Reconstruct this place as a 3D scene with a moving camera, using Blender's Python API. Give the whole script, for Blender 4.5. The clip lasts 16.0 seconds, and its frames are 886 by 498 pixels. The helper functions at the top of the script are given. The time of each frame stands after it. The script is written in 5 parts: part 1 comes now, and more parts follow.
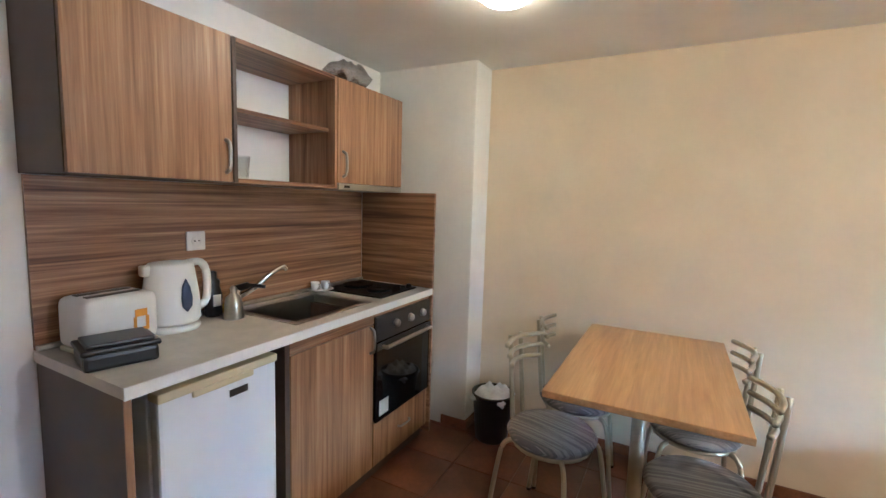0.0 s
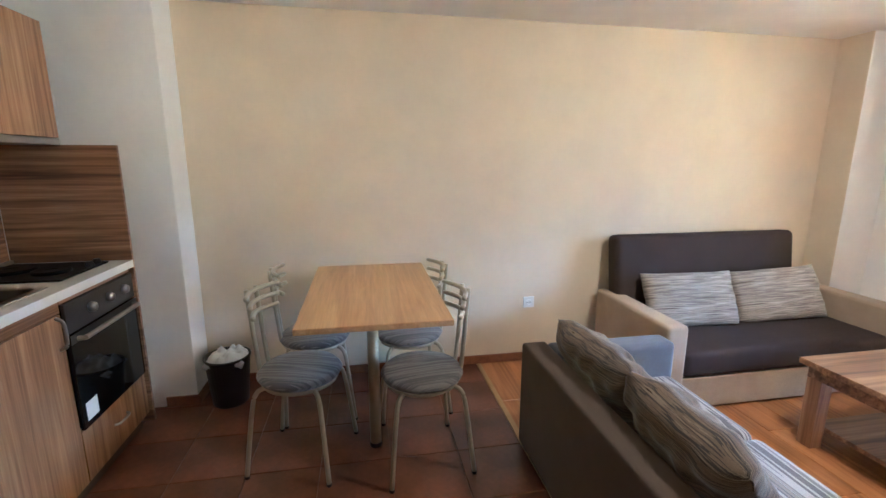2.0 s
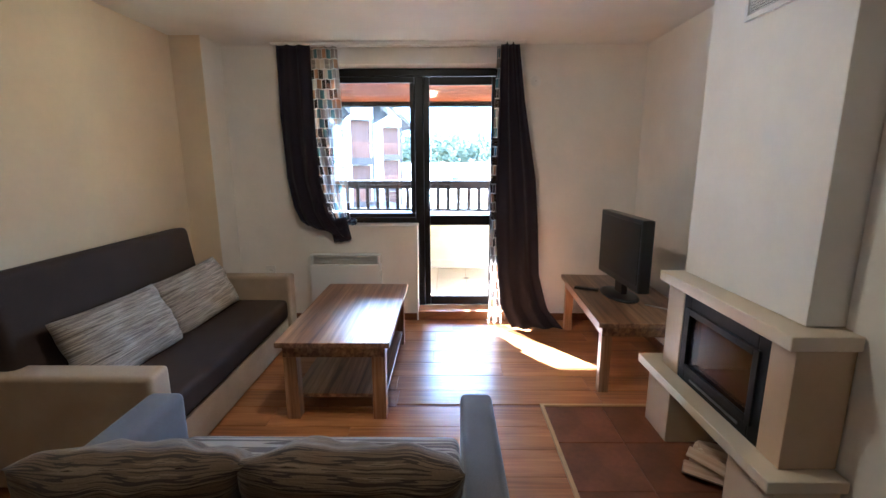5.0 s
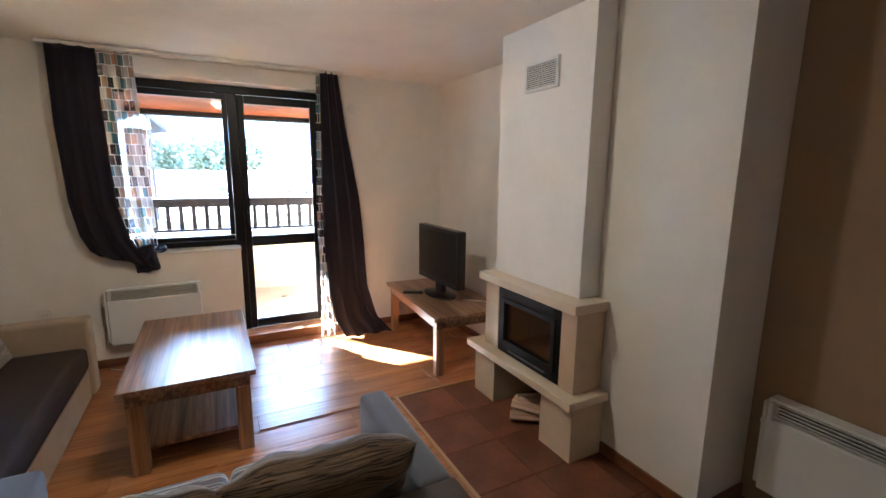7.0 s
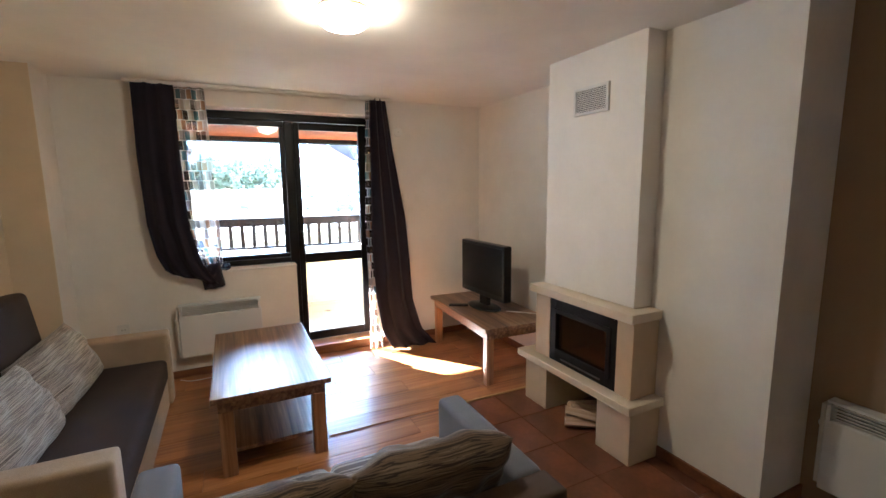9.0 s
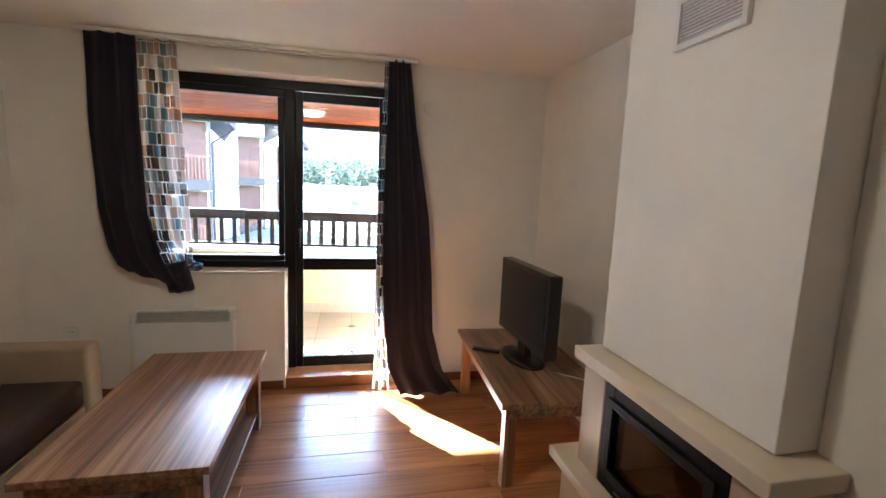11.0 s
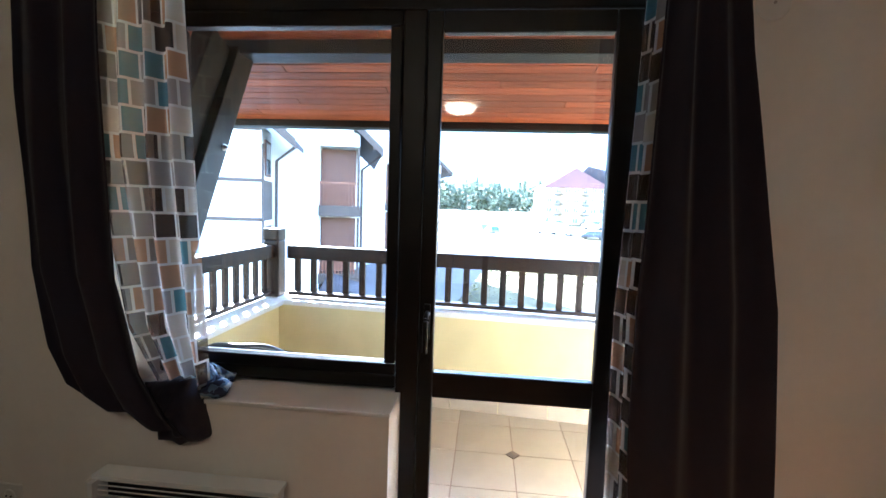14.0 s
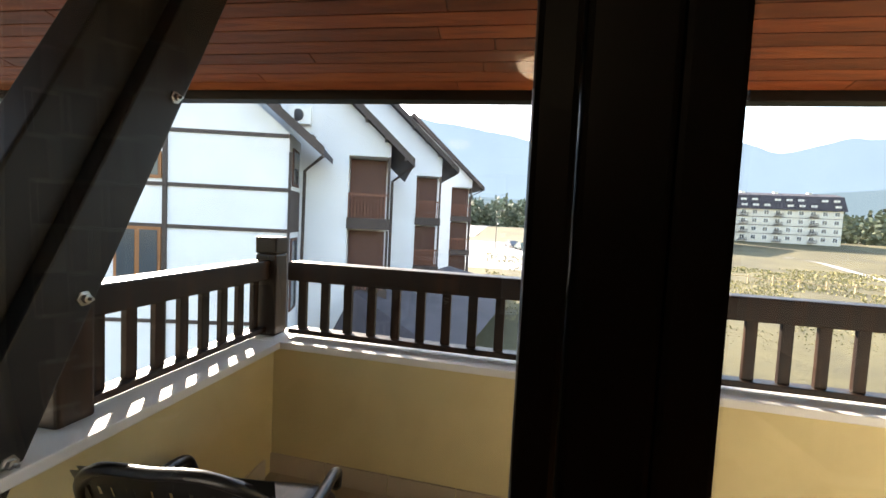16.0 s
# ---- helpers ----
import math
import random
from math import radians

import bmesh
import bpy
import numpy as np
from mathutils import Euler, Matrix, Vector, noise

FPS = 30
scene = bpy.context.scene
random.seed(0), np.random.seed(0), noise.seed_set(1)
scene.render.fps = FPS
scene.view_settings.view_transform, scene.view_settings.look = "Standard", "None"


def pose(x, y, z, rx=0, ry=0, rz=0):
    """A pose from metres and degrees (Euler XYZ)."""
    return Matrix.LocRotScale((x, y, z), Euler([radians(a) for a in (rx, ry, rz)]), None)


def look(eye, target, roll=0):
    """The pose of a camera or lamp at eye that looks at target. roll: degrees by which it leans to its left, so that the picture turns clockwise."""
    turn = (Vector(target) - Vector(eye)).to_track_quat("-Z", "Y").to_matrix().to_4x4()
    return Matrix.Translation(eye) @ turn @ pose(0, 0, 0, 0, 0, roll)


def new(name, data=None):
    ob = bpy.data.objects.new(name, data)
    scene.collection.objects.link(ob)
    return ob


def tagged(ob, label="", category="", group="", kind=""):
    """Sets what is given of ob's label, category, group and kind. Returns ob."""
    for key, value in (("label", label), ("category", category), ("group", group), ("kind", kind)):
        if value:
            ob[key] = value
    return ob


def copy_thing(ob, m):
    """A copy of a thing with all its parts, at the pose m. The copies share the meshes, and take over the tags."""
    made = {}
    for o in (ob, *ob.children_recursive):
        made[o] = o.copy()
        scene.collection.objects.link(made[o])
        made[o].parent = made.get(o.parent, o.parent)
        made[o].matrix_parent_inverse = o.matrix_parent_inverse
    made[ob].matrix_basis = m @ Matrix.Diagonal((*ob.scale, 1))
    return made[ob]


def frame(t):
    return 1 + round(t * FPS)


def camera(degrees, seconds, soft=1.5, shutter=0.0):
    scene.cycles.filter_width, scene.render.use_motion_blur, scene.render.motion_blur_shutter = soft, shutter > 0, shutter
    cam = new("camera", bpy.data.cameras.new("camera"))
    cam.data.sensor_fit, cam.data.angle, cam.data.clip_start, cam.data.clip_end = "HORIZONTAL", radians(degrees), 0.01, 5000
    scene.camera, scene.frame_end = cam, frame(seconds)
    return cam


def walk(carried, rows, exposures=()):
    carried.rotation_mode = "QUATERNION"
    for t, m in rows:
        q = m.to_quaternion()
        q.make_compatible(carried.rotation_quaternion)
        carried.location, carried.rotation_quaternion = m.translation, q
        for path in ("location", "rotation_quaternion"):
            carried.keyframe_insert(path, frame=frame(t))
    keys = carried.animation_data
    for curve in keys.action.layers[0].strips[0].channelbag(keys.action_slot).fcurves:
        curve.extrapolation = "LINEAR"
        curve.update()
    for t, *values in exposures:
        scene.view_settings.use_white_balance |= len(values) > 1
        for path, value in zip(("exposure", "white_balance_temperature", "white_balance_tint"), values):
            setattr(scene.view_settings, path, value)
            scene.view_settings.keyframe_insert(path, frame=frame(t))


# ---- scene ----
cam = camera(90.5, 16.0)
PATH = [
    (0, (0.095, 0.007, 1.452), (-0.836, 1.764, 1.239), 1.7),
    (0.5, (0.051, -0.047, 1.445), (-0.583, 1.819, 1.104), 0.3),
    (1, (0.003, -0.113, 1.43), (-0.262, 1.834, 1.061), -0.9),
    (1.5, (-0.01, -0.15, 1.428), (0.049, 1.811, 1.041), -0.1),
    (2, (-0.001, -0.151, 1.434), (0.347, 1.778, 1.036), 0.1),
    (2.5, (0.003, -0.141, 1.414), (0.547, 1.744, 1.026), 0.0),
    (3, (0.056, -0.041, 1.402), (0.829, 1.751, 0.964), 0.3),
    (3.5, (0.126, 0.215, 1.386), (1.28, 1.787, 0.94), -0.6),
    (4, (0.125, 0.452, 1.37), (1.842, 1.387, 0.948), -0.6),
    (6.5, (-0.214, 0.899, 1.463), (1.645, 0.267, 1.082), 1.1),
    (7, (-0.202, 1.11, 1.489), (1.539, 0.19, 1.138), 0.6),
    (7.5, (-0.208, 1.309, 1.506), (1.511, 0.353, 1.141), -0.9),
    (8, (-0.237, 1.4, 1.524), (1.516, 0.502, 1.18), -0.8),
    (8.5, (-0.243, 1.424, 1.528), (1.511, 0.521, 1.2), -0.5),
    (9, (-0.239, 1.411, 1.523), (1.542, 0.55, 1.235), -0.6),
    (9.25, (-0.235, 1.40, 1.52), (1.545, 0.54, 1.235), -0.6),
    (10.0, (0.06, 0.86, 1.49), (1.88, 0.10, 1.21), 0.8),
    (10.7, (0.42, 0.50, 1.465), (2.33, 0.02, 1.19), 2.2),
    (11.5, (0.901, 0.505, 1.447), (2.863, 0.228, 1.176), 3.1),
    (12, (1.193, 0.397, 1.429), (3.175, 0.437, 1.16), 3.3),
    (12.5, (1.539, 0.464, 1.45), (3.523, 0.549, 1.211), 2.1),
    (13, (1.852, 0.497, 1.436), (3.836, 0.615, 1.207), 2.1),
    (13.5, (2.18, 0.549, 1.454), (4.163, 0.703, 1.242), 2.2),
    (14, (2.473, 0.653, 1.468), (4.455, 0.846, 1.281), 2.0),
    (14.5, (2.816, 0.738, 1.419), (4.797, 0.961, 1.251), 1.9),
    (15, (3.124, 0.789, 1.4), (5.107, 1.01, 1.261), 2.2),
    (15.5, (3.327, 0.879, 1.371), (5.31, 1.11, 1.247), 2.9),
    (16, (3.516, 0.988, 1.388), (5.487, 1.307, 1.267), 2.8),
]

walk(cam, [(t, look(eye, target, roll)) for t, eye, target, roll in PATH],
     exposures=[(0, 7.05, 4850, 10), (1.5, 7.1, 4600, 10), (2.5, 6.8, 4550, 10), (3.0, 6.5, 4550, 10), (4.0, 5.6, 4700, 10), (6.3, 5.7, 5050, 10), (9.0, 5.75, 5250, 10), (11.3, 5.45, 5300, 10), (12.5, 5.5, 5350, 10), (13.5, 5.1, 5100, 10), (14.5, 4.1, 5300, 10), (15.0, 3.6, 5800, 10), (15.5, 2.75, 6500, 12), (16.0, 2.5, 7000, 14)])

# ---- light ----
SUN_AZ, SUN_EL = 38.0, 26.0
world = bpy.data.worlds.new("sky")
scene.world = world
world.use_nodes = True
wn = world.node_tree
sky = wn.nodes.new("ShaderNodeTexSky")
sky.sky_type, sky.sun_disc = "NISHITA", False
sky.sun_elevation, sky.sun_rotation = radians(SUN_EL), radians(90 - SUN_AZ)
sky.air_density, sky.dust_density = 1.2, 1.0
wn.links.new(sky.outputs[0], wn.nodes["Background"].inputs[0])
wn.nodes["Background"].inputs[1].default_value = 0.15
sun = new("sun", bpy.data.lights.new("sun", "SUN"))
sun.data.energy, sun.data.angle, sun.data.color = 5.0, radians(0.6), (1, 0.93, 0.82)
sa, se = radians(SUN_AZ), radians(SUN_EL)
SUNDIR = Vector((math.cos(sa) * math.cos(se), math.sin(sa) * math.cos(se), math.sin(se)))
sun.matrix_world = look(SUNDIR * 30, (0, 0, 0))
LAMPS = [(-0.54, 1.65), (1.80, 0.90)]


# ---- materials ----
def nodes_of(name):
    m = bpy.data.materials.new(name)
    m.use_nodes = True
    t = m.node_tree
    return m, t, t.nodes["Principled BSDF"]


def ramp(t, stops, fac, mode="LINEAR"):
    r = t.nodes.new("ShaderNodeValToRGB")
    r.color_ramp.interpolation = mode
    e = r.color_ramp.elements
    while len(e) < len(stops):
        e.new(0.5)
    for k, (p, c) in enumerate(stops):
        e[k].position, e[k].color = p, (*c, 1)
    t.links.new(fac, r.inputs[0])
    return r.outputs[0]


def noise_tex(t, scale, stretch=(1, 1, 1), detail=4, rough=0.55, source="Object", warp=0.0):
    co = t.nodes.new("ShaderNodeTexCoord")
    mp = t.nodes.new("ShaderNodeMapping")
    mp.inputs["Scale"].default_value = stretch
    t.links.new(co.outputs[source], mp.inputs[0])
    n = t.nodes.new("ShaderNodeTexNoise")
    n.inputs["Scale"].default_value, n.inputs["Detail"].default_value = scale, detail
    n.inputs["Roughness"].default_value, n.inputs["Distortion"].default_value = rough, warp
    t.links.new(mp.outputs[0], n.inputs[0])
    return n.outputs[0]


def mixed(t, a, b, fac, mode="MIX"):
    m = t.nodes.new("ShaderNodeMix")
    m.data_type, m.blend_type = "RGBA", mode
    for sock, v in ((m.inputs[0], fac), (m.inputs[6], a), (m.inputs[7], b)):
        if isinstance(v, (int, float)):
            sock.default_value = v
        elif isinstance(v, tuple):
            sock.default_value = (*v, 1)
        else:
            t.links.new(v, sock)
    return m.outputs[2]


def bump(t, b, height, strength, dist=0.01):
    n = t.nodes.new("ShaderNodeBump")
    n.inputs["Strength"].default_value, n.inputs["Distance"].default_value = strength, dist
    t.links.new(height, n.inputs["Height"])
    t.links.new(n.outputs[0], b.inputs["Normal"])


def piece_tint(t, color, amount):
    info = t.nodes.new("ShaderNodeObjectInfo")
    g = ramp(t, [(0, (1 - amount,) * 3), (1, (1 + amount * 0.4,) * 3)], info.outputs["Random"])
    return mixed(t, color, g, 1.0, "MULTIPLY")


def plain(name, c, rough=0.5, metal=0.0, scale=30, var=0.12, rel=0.05, fine=0.002, tint=0.0, spec=0.5, coat=0.0):
    """Paint, stone, plastic, metal: two scales of tone and a fine relief."""
    m, t, b = nodes_of(name)
    lo, hi = tuple(v * (1 - var) for v in c), tuple(min(1, v * (1 + var * 0.6)) for v in c)
    big = ramp(t, [(0.3, lo), (0.7, hi)], noise_tex(t, scale * 0.08, detail=3))
    small = ramp(t, [(0.25, (1 - var * 0.6,) * 3), (0.75, (1, 1, 1))], noise_tex(t, scale, detail=5))
    col = mixed(t, big, small, 1.0, "MULTIPLY")
    if tint:
        col = piece_tint(t, col, tint)
    t.links.new(col, b.inputs["Base Color"])
    b.inputs["Roughness"].default_value, b.inputs["Metallic"].default_value = rough, metal
    b.inputs["Specular IOR Level"].default_value = spec
    b.inputs["Coat Weight"].default_value = coat
    if rel:
        bump(t, b, noise_tex(t, scale * 4, detail=4), rel, fine)
    return m


def grained(name, tones, axis, rough=0.4, fineness=38, warp=0.6, tint=0.0, coat=0.0, long=1.2, spec=0.5, film=0.3):
    """Wood or wood laminate with its grain along one axis."""
    m, t, b = nodes_of(name)
    st = [1.0, 1.0, 1.0]
    st["xyz".index(axis)] = long / fineness
    f = noise_tex(t, fineness, tuple(st), 3, 0.6, warp=warp)
    n = len(tones)
    col = ramp(t, [(0.28 + 0.44 * k / (n - 1), c) for k, c in enumerate(tones)], f)
    st2 = [9.0, 9.0, 9.0]
    st2["xyz".index(axis)] = 0.35
    fine = noise_tex(t, fineness * 0.9, tuple(v * 0.6 for v in st2), 4, 0.7)
    col = mixed(t, col, ramp(t, [(0.3, (0.8, 0.8, 0.8)), (0.65, (1.04, 1.04, 1.04))], fine), 1.0, "MULTIPLY")
    if tint:
        col = piece_tint(t, col, tint)
    t.links.new(col, b.inputs["Base Color"])
    b.inputs["Roughness"].default_value, b.inputs["Coat Weight"].default_value = rough, coat
    b.inputs["Specular IOR Level"].default_value = spec
    b.inputs["Coat Roughness"].default_value = film
    bump(t, b, fine, 0.08, 0.001)
    return m


def striped(name, tones, axis, scale=26, rough=0.95, source="Object"):
    """Woven cloth with uneven stripes across one axis."""
    m, t, b = nodes_of(name)
    st = [0.02, 0.02, 0.02]
    st["xyz".index(axis)] = 1.0
    f = noise_tex(t, scale, tuple(st), 2, 0.75, source)
    n = len(tones)
    col = ramp(t, [(0.25 + 0.5 * k / n, c) for k, c in enumerate(tones)], f, "CONSTANT")
    weave = noise_tex(t, 420, detail=2)
    col = mixed(t, col, ramp(t, [(0.3, (0.72, 0.72, 0.72)), (0.7, (1.08, 1.08, 1.08))], weave), 1.0, "MULTIPLY")
    t.links.new(col, b.inputs["Base Color"])
    b.inputs["Roughness"].default_value = rough
    b.inputs["Sheen Weight"].default_value = 0.25
    bump(t, b, weave, 0.4, 0.002)
    return m


def cloth(name, c, scale=350, rough=0.95, var=0.25, sheen=0.2):
    m, t, b = nodes_of(name)
    weave = noise_tex(t, scale, detail=2)
    wear = noise_tex(t, 6, detail=3)
    col = ramp(t, [(0.3, tuple(v * (1 - var) for v in c)), (0.7, tuple(v * (1 + var * 0.5) for v in c))], weave)
    col = mixed(t, col, ramp(t, [(0.3, (0.85,) * 3), (0.7, (1.05,) * 3)], wear), 1.0, "MULTIPLY")
    t.links.new(col, b.inputs["Base Color"])
    b.inputs["Roughness"].default_value, b.inputs["Sheen Weight"].default_value = rough, sheen
    bump(t, b, weave, 0.4, 0.002)
    return m


def glass_mat(name, tint=(1, 1, 1), shine=0.035, rough=0.0):
    """A thin clear pane: clear with a mirror film that strengthens at grazing angles."""
    m, t, b = nodes_of(name)
    t.nodes.remove(b)
    out = t.nodes["Material Output"]
    tr, gl, mx, lw, pw, sc = (t.nodes.new("ShaderNode" + k) for k in ("BsdfTransparent", "BsdfGlossy", "MixShader", "LayerWeight", "Math", "Math"))
    tr.inputs[0].default_value, gl.inputs["Roughness"].default_value = (*tint, 1), rough
    pw.operation, sc.operation = "POWER", "MULTIPLY_ADD"
    pw.inputs[1].default_value = 4.0
    sc.inputs[1].default_value, sc.inputs[2].default_value = 0.7, shine
    t.links.new(lw.outputs["Facing"], pw.inputs[0])
    t.links.new(pw.outputs[0], sc.inputs[0])
    t.links.new(sc.outputs[0], mx.inputs[0])
    t.links.new(tr.outputs[0], mx.inputs[1])
    t.links.new(gl.outputs[0], mx.inputs[2])
    t.links.new(mx.outputs[0], out.inputs[0])
    return m


def glow(name, c, strength):
    m, t, b = nodes_of(name)
    b.inputs["Base Color"].default_value = (*c, 1)
    b.inputs["Emission Color"].default_value, b.inputs["Emission Strength"].default_value = (*c, 1), strength
    return m


def patched_sheer(name):
    """Sheer curtain with woven patches of brown, teal and sand."""
    m, t, b = nodes_of(name)
    uv = t.nodes.new("ShaderNodeTexCoord")
    br = t.nodes.new("ShaderNodeTexBrick")
    br.offset, br.squash = 0.5, 1.0
    for k, v in (("Scale", 1.0), ("Mortar Size", 0.005), ("Mortar Smooth", 0.5), ("Brick Width", 0.062), ("Row Height", 0.075), ("Bias", 0.0)):
        br.inputs[k].default_value = v
    br.inputs["Color1"].default_value, br.inputs["Color2"].default_value = (0, 0, 0, 1), (1, 1, 1, 1)
    br.inputs["Mortar"].default_value = (0.5, 0.5, 0.5, 1)
    t.links.new(uv.outputs["UV"], br.inputs[0])
    col = ramp(t, [(0, (0.18, 0.10, 0.06)), (0.2, (0.12, 0.23, 0.27)), (0.36, (0.46, 0.26, 0.15)), (0.52, (0.62, 0.54, 0.46)), (0.68, (0.13, 0.08, 0.06)), (0.84, (0.36, 0.32, 0.30))], br.outputs["Color"], "CONSTANT")
    col = mixed(t, col, (0.75, 0.73, 0.70), br.outputs["Fac"])
    t.links.new(col, b.inputs["Base Color"])
    b.inputs["Roughness"].default_value = 0.9
    tl, tp, mx, mx2 = (t.nodes.new(k) for k in ("ShaderNodeBsdfTranslucent", "ShaderNodeBsdfTransparent", "ShaderNodeMixShader", "ShaderNodeMixShader"))
    t.links.new(col, tl.inputs[0])
    mx.inputs[0].default_value, mx2.inputs[0].default_value = 0.72, 0.30
    t.links.new(b.outputs[0], mx.inputs[1])
    t.links.new(tl.outputs[0], mx.inputs[2])
    t.links.new(mx.outputs[0], mx2.inputs[1])
    t.links.new(tp.outputs[0], mx2.inputs[2])
    t.links.new(mx2.outputs[0], t.nodes["Material Output"].inputs[0])
    return m


def printed(name):
    """Crumpled printed cloth: blots of blue, navy and grey."""
    m, t, b = nodes_of(name)
    col = ramp(t, [(0.30, (0.02, 0.03, 0.07)), (0.45, (0.10, 0.17, 0.27)), (0.56, (0.30, 0.36, 0.42)), (0.68, (0.05, 0.05, 0.07))], noise_tex(t, 30, detail=1), "CONSTANT")
    t.links.new(col, b.inputs["Base Color"])
    b.inputs["Roughness"].default_value = 0.95
    return m


WHITE = plain("white_wall_paint", (0.84, 0.81, 0.76), 0.85, scale=40, var=0.05, rel=0.12)
# Brown of the recess wall, darkened in colour for the shade there.
BROWNW = plain("brown_wall_with_shade", (0.36, 0.25, 0.16), 0.85, scale=40, var=0.06, rel=0.12)
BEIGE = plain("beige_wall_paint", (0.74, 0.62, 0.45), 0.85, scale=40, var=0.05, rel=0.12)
CEIL = plain("ceiling_paint", (0.87, 0.85, 0.81), 0.9, scale=40, var=0.04, rel=0.1)
ZT = [(0.085, 0.036, 0.017), (0.20, 0.095, 0.043), (0.33, 0.175, 0.085), (0.47, 0.285, 0.15)]
ZEB_Z = grained("zebra_laminate_upright", [(0.16, 0.072, 0.032), (0.29, 0.145, 0.066), (0.38, 0.205, 0.098), (0.50, 0.30, 0.155)], "z", 0.38, 36, 0.5)
ZEB_Y = grained("zebra_laminate_level", ZT, "y", 0.38, 62, 0.5, long=1.0)
ZEB_X = grained("zebra_laminate_table", ZT, "x", 0.32, 40, 0.4, coat=0.5, spec=0.5, film=0.36)
CAB_IN = plain("cabinet_side_brown", (0.10, 0.065, 0.045), 0.5, scale=60, var=0.15)
OAK = grained("light_oak_laminate", [(0.42, 0.22, 0.085), (0.52, 0.29, 0.12), (0.60, 0.36, 0.16)], "y", 0.35, 16, 0.8, coat=0.15)
PLANK = grained("floor_laminate", [(0.24, 0.088, 0.027), (0.42, 0.175, 0.055), (0.54, 0.25, 0.09)], "y", 0.34, 14, 1.0, tint=0.18, coat=0.30, long=1.0, spec=0.5, film=0.22)
TILE = plain("terracotta_tile", (0.19, 0.068, 0.032), 0.32, scale=40, var=0.5, rel=0.15, tint=0.12)
GROUT = plain("tile_grout", (0.26, 0.13, 0.08), 0.9, scale=80, var=0.2)
SKIRT = grained("skirting_wood", [(0.16, 0.06, 0.025), (0.25, 0.10, 0.04)], "y", 0.4, 20)
BRASS = plain("floor_trim_brass", (0.55, 0.38, 0.2), 0.4, 0.6, var=0.15)
WORKTOP = plain("worktop_laminate", (0.58, 0.54, 0.48), 0.3, scale=160, var=0.12, rel=0.03)
WHITE_EN = plain("white_enamel", (0.80, 0.82, 0.84), 0.28, scale=20, var=0.03, rel=0.0, coat=0.2)
WHITE_PL = plain("white_plastic", (0.78, 0.77, 0.74), 0.4, scale=25, var=0.04, rel=0.02)
CREAM_PL = plain("yellowed_plastic", (0.66, 0.58, 0.36), 0.4, scale=25, var=0.08, rel=0.02)
BLACK_PL = plain("black_plastic", (0.007, 0.007, 0.0075), 0.32, scale=40, var=0.2, rel=0.02)
SCREEN = plain("screen_glass", (0.003, 0.003, 0.0035), 0.28, scale=10, var=0.1, rel=0, spec=0.3)
DARKGL = plain("oven_black_glass", (0.008, 0.008, 0.009), 0.06, scale=10, var=0.1, rel=0)
STEEL = plain("brushed_steel", (0.50, 0.48, 0.45), 0.28, 1.0, scale=50, var=0.15, rel=0.02)
OVENST = plain("oven_steel", (0.15, 0.14, 0.135), 0.35, 0.9, scale=50, var=0.15, rel=0.02)
CHROME = plain("chrome", (0.72, 0.70, 0.66), 0.1, 1.0, scale=20, var=0.06, rel=0)
SATIN = plain("satin_nickel_tube", (0.52, 0.46, 0.33), 0.34, 0.6, scale=30, var=0.12, rel=0.01)
NAVY = plain("navy_plastic", (0.02, 0.03, 0.075), 0.3, scale=20, var=0.1, rel=0)
ORANGE = plain("orange_print", (0.75, 0.33, 0.03), 0.5, scale=20, var=0.05, rel=0)
YELLOW = plain("yellow_sponge", (0.65, 0.42, 0.05), 0.9, scale=150, var=0.2, rel=0.5)
BAGPL = plain("white_bag_plastic", (0.72, 0.72, 0.74), 0.35, scale=15, var=0.08, rel=0.3, fine=0.01)
FOIL = plain("foil", (0.6, 0.58, 0.55), 0.25, 1.0, scale=25, var=0.3, rel=0.8, fine=0.01)
STONE = plain("cream_marble", (0.60, 0.47, 0.32), 0.4, scale=14, var=0.14, rel=0.05, tint=0.08)
# Pillar marble: between its cream front and the shaded tan of its sides.
STONE_T = plain("tan_marble_with_shade", (0.53, 0.39, 0.25), 0.4, scale=14, var=0.16, rel=0.05, tint=0.08)
STONE_E = plain("cream_marble_slab", (0.66, 0.56, 0.42), 0.35, scale=14, var=0.10, rel=0.05)
IRON = plain("cast_iron", (0.004, 0.004, 0.004), 0.5, 0.0, scale=60, var=0.3, rel=0.2, spec=0.15)
FIREIN = plain("sooty_firebrick", (0.14, 0.085, 0.05), 0.9, scale=20, var=0.5, rel=0.4)
LOG = grained("split_firewood", [(0.30, 0.18, 0.11), (0.50, 0.36, 0.25), (0.62, 0.50, 0.38)], "x", 0.85, 30)
GREYC = cloth("grey_upholstery", (0.115, 0.115, 0.13))
TAUPE = cloth("taupe_upholstery", (0.088, 0.057, 0.036), sheen=0.02)
BEIGEC = cloth("beige_upholstery", (0.44, 0.33, 0.225))
DARKC = cloth("dark_brown_fabric", (0.042, 0.025, 0.019), sheen=0.0)
CURT = cloth("dark_plum_curtain", (0.013, 0.010, 0.021), scale=500, sheen=0.08)
SHEER = patched_sheer("patched_sheer")
ST = [(0.07, 0.05, 0.045), (0.24, 0.19, 0.15), (0.11, 0.085, 0.075), (0.40, 0.35, 0.30), (0.16, 0.13, 0.115), (0.30, 0.25, 0.20)]
STRIPE_SEAT = striped("striped_seat_cloth", [tuple(v * 0.8 for v in c) for c in ST], "x", 24)
